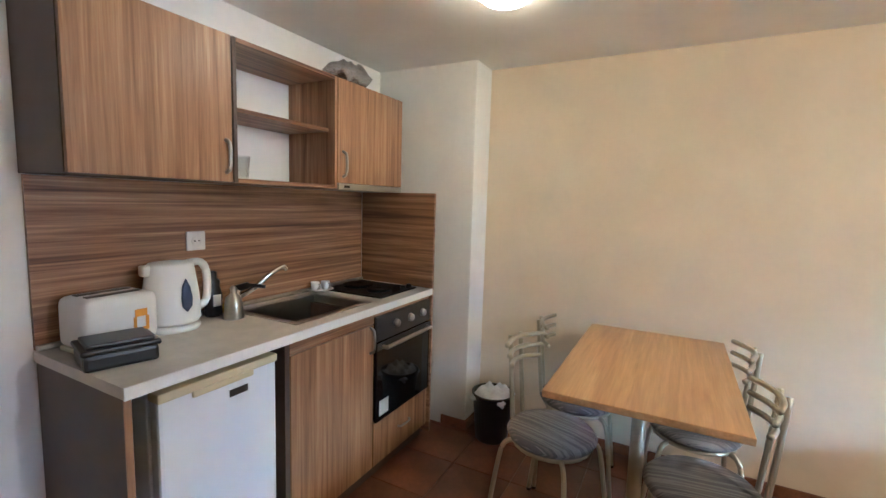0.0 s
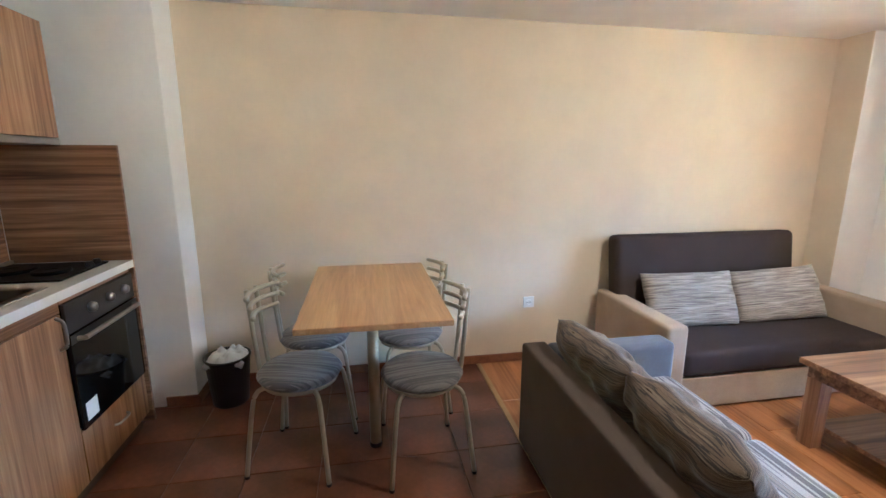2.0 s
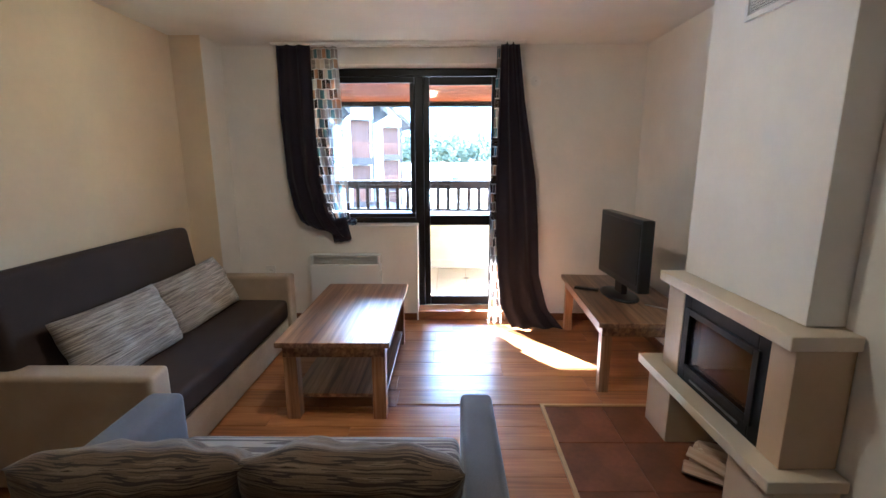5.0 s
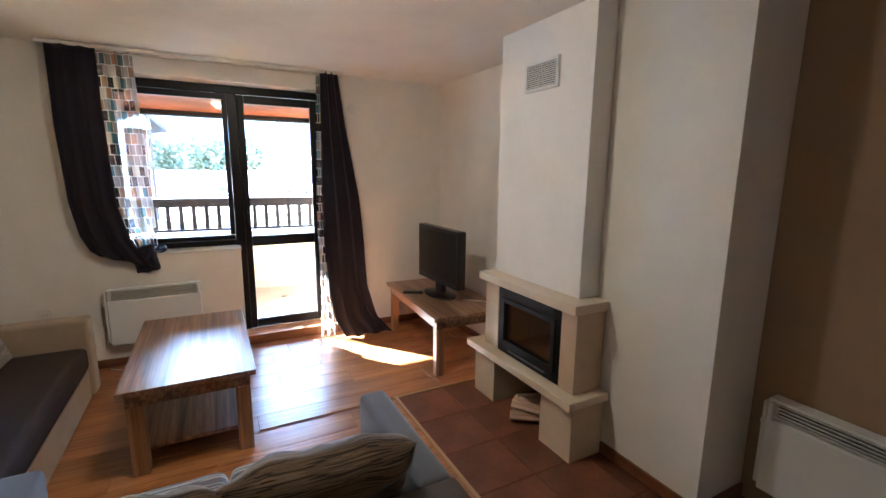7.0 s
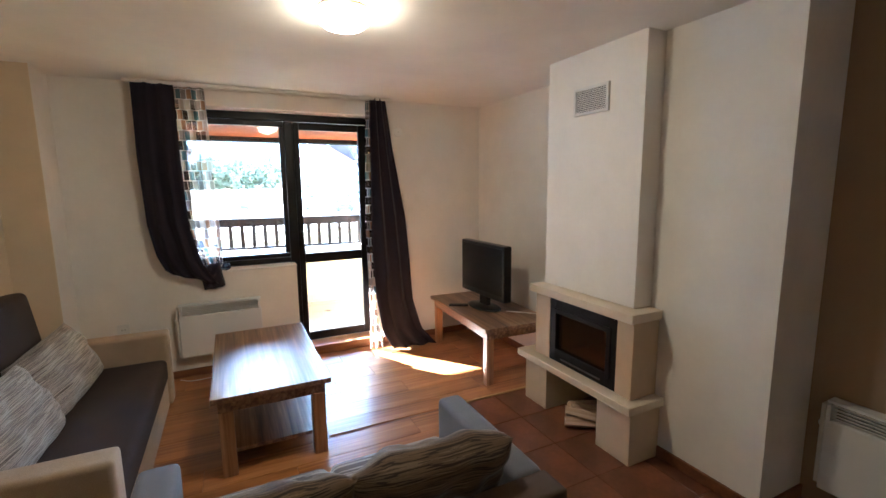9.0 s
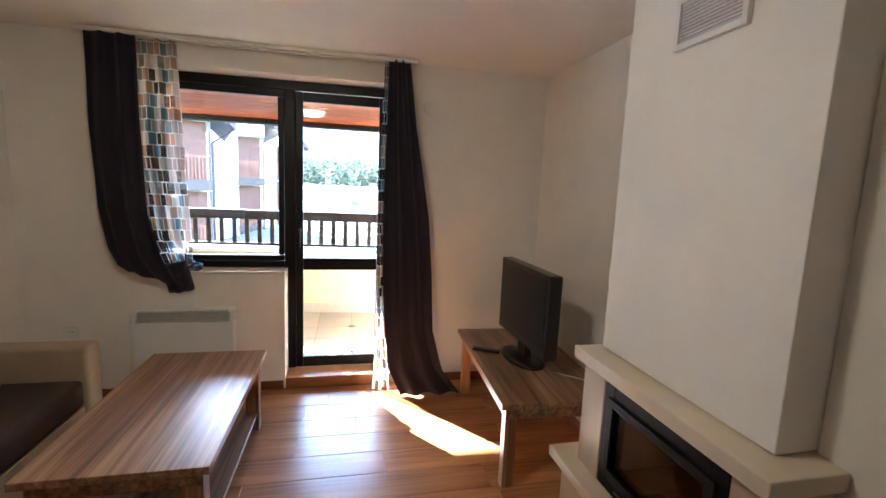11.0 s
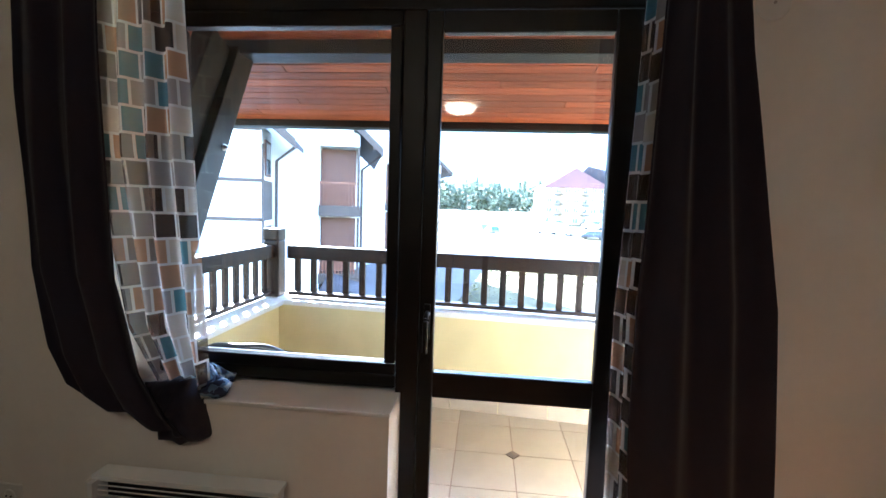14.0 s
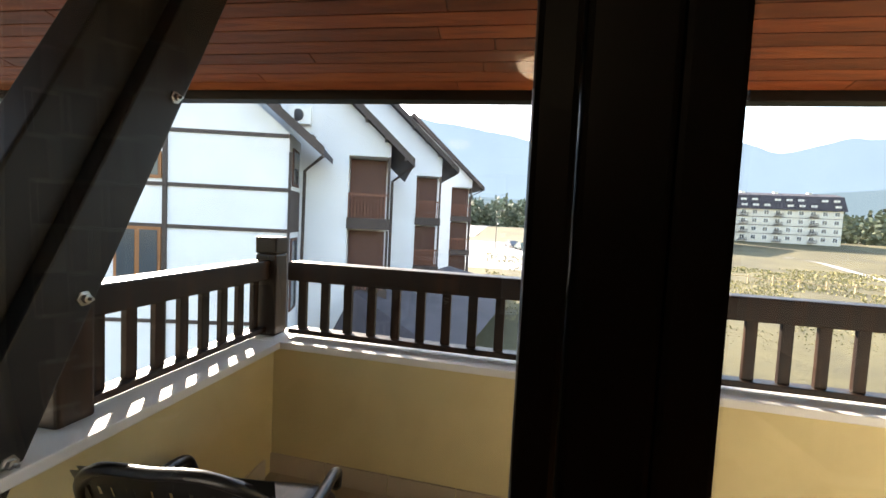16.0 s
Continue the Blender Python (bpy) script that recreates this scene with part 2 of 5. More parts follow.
STRIPE_BROWN = striped("striped_brown_cloth", [(0.028, 0.016, 0.009), (0.11, 0.068, 0.034), (0.14, 0.092, 0.048), (0.030, 0.017, 0.009), (0.12, 0.077, 0.040), (0.19, 0.135, 0.078), (0.032, 0.019, 0.010), (0.11, 0.070, 0.036)], "y", 95, source="UV")
STRIPE_PALE = striped("striped_pale_cloth", [(0.12, 0.092, 0.072), (0.42, 0.36, 0.29), (0.20, 0.165, 0.14), (0.48, 0.42, 0.35), (0.14, 0.11, 0.09), (0.40, 0.35, 0.29)], "y", 62, source="UV")
STRIPE_CHAIR = striped("striped_chair_cloth", [tuple(0.07 + v * 0.42 for v in c) for c in ST], "y", 30)
FRAME = plain("dark_brown_frame", (0.008, 0.006, 0.005), 0.38, scale=30, var=0.2, rel=0.03, spec=0.3)
PANE = glass_mat("window_glass")
CLEAR = glass_mat("clear_drinking_glass", (0.93, 0.95, 0.95))
FIREGL = glass_mat("stove_glass", (0.75, 0.6, 0.45))
LAMPGL = [glow("dim_frosted_glass", (1.0, 0.78, 0.45), 0.34), glow("lit_frosted_glass", (1.0, 0.80, 0.52), 1.5)]
OUTWOOD = grained("dark_stained_timber", [(0.008, 0.0055, 0.004), (0.020, 0.0115, 0.0075), (0.052, 0.025, 0.013)], "z", 0.42, 22, spec=0.2)
BRACE = plain("dark_grey_timber_paint", (0.020, 0.018, 0.017), 0.45, scale=30, var=0.35, rel=0.1, spec=0.25)
SOFFIT = grained("red_brown_soffit_boards", [(0.11, 0.022, 0.009), (0.27, 0.066, 0.021), (0.40, 0.125, 0.040)], "y", 0.42, 18, 1.6, tint=0.4, long=1.6)
YPLAST = plain("yellow_render", (0.60, 0.49, 0.24), 0.9, scale=60, var=0.08, rel=0.3)
CAPST = plain("parapet_cap", (0.70, 0.67, 0.60), 0.6, scale=40, var=0.08)
BTILE = plain("balcony_tile", (0.46, 0.37, 0.26), 0.35, scale=20, var=0.15, rel=0.08, tint=0.1)


# ---- building helpers ----
def link(name, bm, mat, parent=None, label="", smooth=False):
    me = bpy.data.meshes.new(name)
    bm.to_mesh(me)
    bm.free()
    me.materials.append(mat)
    if smooth:
        me.shade_smooth()
    ob = new(name, me)
    if parent is not None:
        ob.parent = parent
    if label:
        ob["label"] = label
    return ob


def part(name, bm, mat, parent, label="", smooth=False):
    return link(name, bm, mat, parent, label, smooth)


def thing(name, label, category, m=None, group=""):
    ob = new(name)
    ob.empty_display_size = 0.05
    ob.matrix_basis = m if m is not None else Matrix()
    return tagged(ob, label, category, group)


def solid(name, bm, mat, label, category, smooth=False, m=None, group=""):
    ob = link(name, bm, mat, None, "", smooth)
    if m is not None:
        ob.matrix_basis = m
    return tagged(ob, label, category, group)


def structure(name, bm, mat, label, category):
    return tagged(link(name, bm, mat), label, category, "", "structure")


def box(*pairs, bev=0.0, seg=2):
    """One mesh of boxes, each given by two corners."""
    bm = bmesh.new()
    for lo, hi in pairs:
        one = bmesh.new()
        bmesh.ops.create_cube(one, size=1, matrix=Matrix.Translation([(a + b) / 2 for a, b in zip(lo, hi)]) @ Matrix.Diagonal([abs(b - a) for a, b in zip(lo, hi)] + [1]))
        if bev:
            bmesh.ops.bevel(one, geom=one.edges[:], offset=bev, segments=seg, profile=0.6, affect="EDGES", clamp_overlap=True)
        join(bm, one)
    return bm


def join(bm, one, m=None):
    if m is not None:
        one.transform(m)
    me = bpy.data.meshes.new("tmp")
    one.to_mesh(me)
    one.free()
    bm.from_mesh(me)
    bpy.data.meshes.remove(me)
    return bm


def turned(bm, m):
    bm.transform(m)
    return bm


def tube(points, r, sides=10, closed=False):
    """A round tube along points."""
    bm = bmesh.new()
    pts = [Vector(p) for p in points]
    rings = []
    up = Vector((0, 0, 1))
    for i, p in enumerate(pts):
        d = (pts[min(i + 1, len(pts) - 1)] - pts[max(i - 1, 0)]).normalized()
        a = d.cross(up if abs(d.z) < 0.95 else Vector((1, 0, 0))).normalized()
        b = d.cross(a)
        rr = r[i] if isinstance(r, (list, tuple)) else r
        rings.append([bm.verts.new(p + rr * (math.cos(k * math.tau / sides) * a + math.sin(k * math.tau / sides) * b)) for k in range(sides)])
    for r0, r1 in zip(rings, rings[1:]):
        for k in range(sides):
            bm.faces.new((r0[k], r0[(k + 1) % sides], r1[(k + 1) % sides], r1[k]))
    bm.faces.new(rings[0][::-1])
    bm.faces.new(rings[-1])
    bmesh.ops.recalc_face_normals(bm, faces=bm.faces[:])
    return bm


def lathe(profile, sides=28, squash=(1, 1)):
    """A turned shape from (radius, height) pairs, closed at both ends."""
    bm = bmesh.new()
    rings = [[bm.verts.new((max(r, 1e-4) * math.cos(k * math.tau / sides) * squash[0], max(r, 1e-4) * math.sin(k * math.tau / sides) * squash[1], z)) for k in range(sides)] for r, z in profile]
    for r0, r1 in zip(rings, rings[1:]):
        for k in range(sides):
            bm.faces.new((r0[k], r0[(k + 1) % sides], r1[(k + 1) % sides], r1[k]))
    bm.faces.new(rings[0][::-1])
    bm.faces.new(rings[-1])
    bmesh.ops.recalc_face_normals(bm, faces=bm.faces[:])
    return bm


def curve_pts(ctrl, n=24):
    """Points of a smooth curve through control points."""
    c = [Vector(p) for p in ctrl]
    c = [2 * c[0] - c[1]] + c + [2 * c[-1] - c[-2]]
    out = []
    for i in range(1, len(c) - 2):
        for k in range(n // (len(c) - 3)):
            s = k / (n // (len(c) - 3))
            p0, p1, p2, p3 = c[i - 1:i + 3]
            out.append(0.5 * ((2 * p1) + (p2 - p0) * s + (2 * p0 - 5 * p1 + 4 * p2 - p3) * s * s + (3 * p1 - p0 - 3 * p2 + p3) * s ** 3))
    return out + [c[-2]]


def cushion(w, d, h, power=4.0, n=26, sag=0.0, seed=0, wrinkle=0.006, pleat=0.0):
    """A stuffed cushion: full in the middle, thin at its seam, slightly creased."""
    bm = bmesh.new()
    uvl, uvs = bm.loops.layers.uv.new("UVMap"), {}
    sides = []
    for sgn in (1, -1):
        grid = []
        for i in range(n + 1):
            row = []
            for j in range(n + 1):
                u, v = 2 * i / n - 1, 2 * j / n - 1
                e = max(0.0, (1 - abs(u) ** power) * (1 - abs(v) ** power)) ** 0.5
                pin = 1 - 0.06 * (1 - abs(u) ** 2) * (abs(v) > 0.99) - 0.0
                z = sgn * h / 2 * e + wrinkle * noise.noise((u * 3 + seed, v * 3, sgn + seed)) * (0.3 + e)
                z -= sag * (1 - u * u)
                z += pleat * math.sin(17 * v + 2 * seed) * abs(u) ** 8 * (1 - v * v)
                x = u * w / 2 * (1 - 0.05 * (1 - v * v) * abs(u) ** 3 * 0 - 0.04 * (1 - abs(v)) * (abs(u) > 0.9))
                row.append(bm.verts.new((x, v * d / 2 * pin, z)))
                uvs[row[-1]] = (u * w / 2, v * (d + h) / 2 + 0.002 * noise.noise((u * 3, v * 2, seed)))
            grid.append(row)
        sides.append(grid)
        for i in range(n):
            for j in range(n):
                q = (grid[i][j], grid[i + 1][j], grid[i + 1][j + 1], grid[i][j + 1])
                bm.faces.new(q if sgn > 0 else q[::-1])
    for f in bm.faces:
        for l in f.loops:
            l[uvl].uv = uvs[l.vert]
    bmesh.ops.remove_doubles(bm, verts=bm.verts[:], dist=0.0035)
    return bm


# ---- the room's shell ----
XW, XE, YN, YS, H = -1.715, 3.72, 2.69, -0.92, 2.29
XO = 4.06
wall_north = structure("wall_north", box(((XW - 0.2, YN, 0), (XO, YN + 0.2, H + 0.15))), BEIGE, "smooth beige painted long wall", "wall")
wall_west = structure("wall_west", box(((XW - 0.2, -1.4, 0), (XW, YN, H + 0.15))), WHITE, "white painted wall behind the kitchen", "wall")
structure("wall_column", box(((XW, 2.46, 0), (-1.01, YN, H)), bev=0.006), WHITE, "white painted column beside the kitchen", "column")
structure("wall_corner_column", box(((3.42, 2.46, 0), (XE, YN, H)), bev=0.004), WHITE, "white painted corner column beside the window wall", "column")
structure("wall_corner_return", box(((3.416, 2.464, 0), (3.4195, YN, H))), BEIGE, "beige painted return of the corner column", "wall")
wall_east = structure("wall_east", box(((XE, 1.80, 0), (XO, YN, H + 0.15)), ((XE, -1.4, 0), (XO, 0.15, H + 0.15)), ((XE, 0.15, 2.15), (XO, 1.80, H + 0.15)), ((XE, 0.92, 0), (XO, 1.80, 0.835))), WHITE, "white wall with the balcony window and door opening", "wall")
wall_south = structure("wall_south", box(((2.15, YS - 0.2, 0), (XE, YS, H)), ((0.77, -1.4, 0), (1.394, -0.66, H)), ((0.77, -1.4, 0), (2.15, -1.12, H))), WHITE, "white wall beside the fireplace", "wall")
structure("wall_recess", box(((XW, -1.2, 0), (0.77, -1.0, H))), BROWNW, "brown wall of the entrance recess, its shade put into the colour", "wall")
structure("ceiling", box(((XW - 0.2, -1.4, H), (XE, YN, H + 0.12))), CEIL, "white painted ceiling", "ceiling")
structure("chimney_breast", box(((1.396, -1.12, 0.845), (2.15, -0.53, H)), bev=0.004), WHITE, "white plastered chimney breast over the fireplace", "chimney")
structure("window_board", box(((XE - 0.012, 0.915, 0.836), (3.87, 1.80, 0.85)), bev=0.004), WHITE_PL, "white window board under the window", "window sill")
step = structure("door_step", box(((XE + 0.002, 0.152, 0), (3.96, 0.918, 0.078)), bev=0.005), PLANK, "laminate-covered step at the balcony door", "step")

SK = 0.065
for lo, hi in (((-1.01, YN - 0.014, 0.004), (1.62, YN, SK)), ((3.34, YN - 0.014, 0.004), (3.416, YN, SK))):
    structure("baseboard", box((lo, hi), bev=0.004), SKIRT, "reddish wood baseboard on the beige wall", "baseboard")
for lo, hi in (((-1.18, 2.446, 0.004), (-0.996, 2.46, SK)), ((-1.01, 2.462, 0.004), (-0.996, YN - 0.016, SK)), ((XE - 0.014, 0.93, 0.004), (XE, 2.444, SK)), ((3.42, 2.446, 0.004), (XE - 0.016, 2.46, SK)), ((XE - 0.014, YS + 0.016, 0.004), (XE, 0.15, SK)),
               ((2.165, YS, 0.004), (XE - 0.016, YS + 0.014, SK)), ((0.756, -0.66, 0.004), (1.30, -0.646, SK)), ((0.756, -1.0, 0.004), (0.77, -0.662, SK))):
    structure("baseboard", box((lo, hi), bev=0.004), SKIRT, "reddish wood baseboard", "baseboard")

floor = structure("floor", box(((XW - 0.2, -1.4, -0.2), (XE + 0.3, YN + 0.2, -0.006))), GROUT, "floor of terracotta tiles and laminate planks", "floor")
structure("floor_trim", box(((0.755, 0.125, -0.005), (0.785, YN, 0.005)), bev=0.002), BRASS, "metal trim strip between tiles and laminate", "trim")
structure("floor_trim", box(((0.755, 0.105, -0.005), (2.335, 0.125, 0.006)), ((2.315, YS, -0.005), (2.335, 0.105, 0.006)), bev=0.002), BRASS, "metal trim strip round the hearth tiles", "trim")

# ---- balcony window and door ----
FX0, FX1 = 3.895, 3.945


def bar(y0, z0, y1, z1, x0=FX0, x1=FX1, bev=0.006):
    return box(((x0, y0, z0), (x1, y1, z1)), bev=bev)


win = tagged(new("window_1"), "dark brown framed fixed window onto the balcony", "window", "", "structure")
for nm, a in (("frame_head", (0.15, 2.085, 1.80, 2.148)), ("window_frame", (1.725, 0.85, 1.80, 2.085)), ("mullion", (0.865, 0.08, 0.94, 2.085)),
              ("window_frame", (0.15, 0.08, 0.20, 2.085)), ("window_frame", (0.94, 0.85, 1.725, 0.895))):
    part(nm, bar(*a), FRAME, win)
for a in ((0.942, 2.035, 1.723, 2.083), (0.942, 0.897, 1.723, 0.935), (0.942, 0.937, 0.98, 2.033), (1.685, 0.937, 1.723, 2.033)):
    part("sash", bar(*a, x0=3.892, x1=3.935), FRAME, win)
pane = part("pane", box(((3.905, 0.975, 0.93), (3.911, 1.69, 2.04))), PANE, win)
pane.visible_shadow = False
door = tagged(new("door_1"), "closed dark brown glazed balcony door", "door", "", "structure")
for nm, a in (("stile", (0.814, 0.085, 0.864, 2.082)), ("stile", (0.202, 0.085, 0.285, 2.082)), ("rail", (0.286, 2.016, 0.813, 2.082)), ("rail", (0.286, 0.826, 0.813, 0.914)), ("rail", (0.286, 0.085, 0.813, 0.162))):
    part(nm, bar(*a, x0=3.898, x1=3.935), FRAME, door)
for z0, z1 in ((0.905, 2.025), (0.155, 0.835)):
    p = part("pane", box(((3.905, 0.28, z0), (3.911, 0.81, z1))), PANE, door)
    p.visible_shadow = False
hd = part("door_handle", box(((3.884, 0.825, 1.03), (3.898, 0.847, 1.15)), bev=0.004), FRAME, door, "dark metal door handle")
part("lever", tube(curve_pts([(3.892, 0.834, 1.12), (3.852, 0.834, 1.118), (3.84, 0.834, 1.09), (3.84, 0.834, 1.00)], 12), 0.009), FRAME, hd)


# ---- curtains ----
def curtain(rows, folds, amp, nu=90, nv=40, cloth_w=0.5, phase=0.0, bottom=None):
    """A hung cloth: rows of (v, y left, y right, x, z), gathered in folds."""
    bm = bmesh.new()
    uvl = bm.loops.layers.uv.new("UVMap")
    vs = [r[0] for r in rows]
    grid, uvs = [], {}
    for j in range(nv + 1):
        v = j / nv
        y0, y1, x, z = (float(np.interp(v, vs, [r[k] for r in rows])) for k in (1, 2, 3, 4))
        row = []
        for i in range(nu + 1):
            u = i / nu
            wob = 0.25 * noise.noise((u * 5, v * 2.5, phase))
            a = amp * (0.55 + 0.45 * min(1, 2 * v)) * math.sin(math.tau * folds * u + phase + 3 * wob + 0.6 * math.sin(3 * v))
            zz = z + (bottom(u) * v ** 3 if bottom else 0)
            vert = bm.verts.new((x + a + 0.012 * noise.noise((u * 4, v * 3, 3 + phase)), y0 + (y1 - y0) * u + 0.1 * amp * math.cos(math.tau * folds * u), zz))
            uvs[vert] = (u * cloth_w, -zz)
            row.append(vert)
        grid.append(row)
    for j in range(nv):
        for i in range(nu):
            bm.faces.new((grid[j][i], grid[j][i + 1], grid[j + 1][i + 1], grid[j + 1][i]))
    for f in bm.faces:
        for l in f.loops:
            l[uvl].uv = uvs[l.vert]
    return bm


def thick(ob, t):
    md = ob.modifiers.new("thickness", "SOLIDIFY")
    md.thickness, md.offset = t, 0
    return ob


rail_m = thing("curtain_rail", "white double curtain rail under the ceiling", "curtain rail")
for x in (3.60, 3.655):
    part("track", box(((x - 0.012, 0.06, 2.262), (x + 0.012, 2.02, 2.285)), bev=0.003), WHITE_PL, rail_m)
for y in (0.3, 0.85, 1.4, 1.9):
    part("bracket", box(((3.585, y - 0.012, 2.279), (3.72, y + 0.012, 2.289))), WHITE_PL, rail_m)
left = thing("curtain", "dark plum curtain gathered up onto the window board", "curtain", group="window curtains")
d = part("dark_panel", curtain([(0, 1.975, 1.72, 3.60, 2.265), (0.35, 1.98, 1.715, 3.60, 1.75), (0.65, 1.965, 1.70, 3.60, 1.25), (0.85, 1.925, 1.64, 3.61, 1.0), (0.95, 1.88, 1.57, 3.62, 0.88), (1, 1.83, 1.53, 3.64, 0.83)], 2.4, 0.020, cloth_w=0.8, bottom=lambda u: 0.03 - 0.10 * u), CURT, left, smooth=True)
thick(d, 0.004)
d = part("sheer_panel", curtain([(0, 1.80, 1.52, 3.655, 2.265), (0.5, 1.80, 1.50, 3.66, 1.6), (0.85, 1.74, 1.485, 3.68, 1.08), (1, 1.66, 1.49, 3.71, 0.89)], 4, 0.022, cloth_w=0.50, phase=1), SHEER, left, "sheer curtain with brown and teal patches", True)
b = bmesh.new()
for k in range(5):
    c = [(3.70 + 0.035 * k, 1.60 - 0.03 * k, 0.87), (3.72 + 0.02 * k, 1.55, 0.90 + 0.012 * (k % 2)), (3.74, 1.50 - 0.01 * k, 0.885), (3.76 - 0.015 * k, 1.46 + 0.012 * k, 0.868)]
    join(b, tube(curve_pts(c, 15), [0.022 + 0.008 * math.sin(q * 0.9 + k) for q in range(16)], 10))
part("tucked_end", b, printed("blue_printed_cloth"), left, "crumpled blue printed cloth end", True)
b = turned(cushion(0.16, 0.22, 0.12, 3, 16, wrinkle=0.02), pose(3.70, 1.575, 0.815, 75, 8, 90))
part("tucked_fold", b, CURT, left, "", True)
right = thing("curtain", "dark plum curtain hanging to the floor with sheer edge", "curtain", group="window curtains")
d = part("dark_panel", curtain([(0, 0.245, 0.115, 3.60, 2.275), (0.2, 0.25, 0.06, 3.60, 1.85), (0.45, 0.262, -0.045, 3.60, 1.25), (0.62, 0.255, -0.08, 3.60, 0.85), (0.8, 0.235, -0.10, 3.585, 0.45), (0.92, 0.20, -0.17, 3.55, 0.17), (1, 0.12, -0.30, 3.49, 0.012)], 2.6, 0.024, cloth_w=0.8), CURT, right, smooth=True)
thick(d, 0.004)
part("sheer_panel", curtain([(0, 0.27, 0.23, 3.655, 2.275), (0.5, 0.30, 0.25, 3.66, 1.2), (0.85, 0.29, 0.22, 3.655, 0.35), (1, 0.31, 0.19, 3.61, 0.012)], 2, 0.02, 30, 40, 0.14), SHEER, right, "sheer curtain with brown and teal patches", True)


# ---- kitchen ----
KF, KB, K0, K1, KZ = -1.19, -1.70, 0.607, 2.265, 0.935
wt = thing("worktop", "pale grey laminate kitchen worktop with inset sink and hob", "worktop")
SX0, SX1, SY0, SY1 = -1.60, -1.27, 1.30, 1.74
part("slab", box(((KB, K0 - 0.006, KZ - 0.034), (SX0, K1, KZ)), ((SX1, K0 - 0.006, KZ - 0.034), (KF + 0.022, K1, KZ)), ((SX0, K0 - 0.006, KZ - 0.034), (SX1, SY0, KZ)), ((SX0, SY1, KZ - 0.034), (SX1, K1, KZ))), WORKTOP, wt)
part("edge_strip", box(((KF + 0.0222, K0 - 0.006, KZ - 0.036), (KF + 0.0265, K1, KZ + 0.0005))), WHITE_PL, wt, "white worktop edge strip")
part("wall_strip", tube([(KB + 0.012, K0, KZ + 0.008), (KB + 0.012, K1 - 0.01, KZ + 0.008)], 0.012, 8), STEEL, wt)
sink = thing("kitchen_sink", "stainless steel sink set in the worktop", "sink")
part("rim", box(((SX0 - 0.03, SY0 - 0.03, KZ), (SX0, SY1 + 0.03, KZ + 0.004)), ((SX1, SY0 - 0.03, KZ), (SX1 + 0.03, SY1 + 0.03, KZ + 0.004)), ((SX0, SY0 - 0.03, KZ), (SX1, SY0, KZ + 0.004)), ((SX0, SY1, KZ), (SX1, SY1 + 0.03, KZ + 0.004))), STEEL, sink)
part("basin", box(((SX0, SY0, KZ - 0.15), (SX1, SY1, KZ - 0.145)), ((SX0, SY0, KZ - 0.15), (SX0 + 0.003, SY1, KZ)), ((SX1 - 0.003, SY0, KZ - 0.15), (SX1, SY1, KZ)), ((SX0, SY0, KZ - 0.15), (SX1, SY0 + 0.003, KZ)), ((SX0, SY1 - 0.003, KZ - 0.15), (SX1, SY1, KZ))), STEEL, sink)
part("drain", turned(lathe([(0.04, 0), (0.04, 0.004), (0.02, 0.002)], 20), pose(-1.43, 1.52, KZ - 0.145)), CHROME, sink)
tap = thing("mixer_tap", "chrome single-lever kitchen tap with swivel spout", "tap", pose(-1.60, 1.27, KZ))
part("body", lathe([(0.03, 0), (0.03, 0.01), (0.022, 0.02), (0.022, 0.10), (0.012, 0.12)], 20), CHROME, tap, "", True)
part("spout", tube(curve_pts([(0.01, 0, 0.07), (0.05, 0.05, 0.11), (0.07, 0.12, 0.165), (0.085, 0.18, 0.195), (0.09, 0.20, 0.18)], 20), 0.011), CHROME, tap, "", True)
part("lever", tube(curve_pts([(0, 0, 0.11), (0.05, 0.03, 0.125), (0.10, 0.07, 0.118)], 12), [0.016] * 6 + [0.008] * 7), BLACK_PL, tap, "", True)
pot = solid("steel_pot", lathe([(0.04, 0), (0.042, 0.005), (0.036, 0.06), (0.03, 0.09), (0.012, 0.11), (0.014, 0.13), (0.004, 0.14)], 24), STEEL, "small steel coffee pot beside the sink", "coffee pot", True, pose(-1.535, 1.205, KZ))
splash = structure("backsplash", box(((XW, K0, KZ), (XW + 0.014, K1, 1.50))), ZEB_Y, "zebra-grain wood laminate backsplash", "backsplash")
structure("side_splash", box(((XW + 0.016, K1, KZ - 0.9), (-1.166, K1 + 0.018, 1.50)), bev=0.002), ZEB_X, "zebra-grain side panel beside the hob", "backsplash")
sock = thing("wall_socket", "white wall socket on the backsplash", "socket", pose(XW + 0.0145, 1.15, 1.258, 0, 0, 0), "wall sockets")
part("plate", box(((0, -0.04, -0.04), (0.01, 0.04, 0.04)), bev=0.004), WHITE_PL, sock)
part("well", turned(lathe([(0.022, 0), (0.022, 0.004), (0.018, 0.005), (0.017, 0.002)], 20), pose(0.009, 0, 0, 0, 90, 0)), WHITE_PL, sock)
for s in (-1, 1):
    part("contact_hole", turned(lathe([(0.003, 0), (0.003, 0.003)], 8), pose(0.012, 0.009 * s, 0, 0, 90, 0)), BLACK_PL, sock)
copy_thing(sock, pose(1.13, YN - 0.0005, 0.443, 0, 0, -90))
copy_thing(sock, pose(XE - 0.0005, 2.20, 0.46, 0, 0, 180))


def bow_handle(parent, p0, p1, out, r=0.007, mat=STEEL):
    """An arched bar handle between two points."""
    a, b, o = Vector(p0), Vector(p1), Vector(out)
    return part("handle", tube(curve_pts([a, a + o * 0.9 + (b - a) * 0.12, (a + b) / 2 + o * 1.1, b + o * 0.9 + (a - b) * 0.12, b], 24), r), mat, parent, "steel bow handle", True)


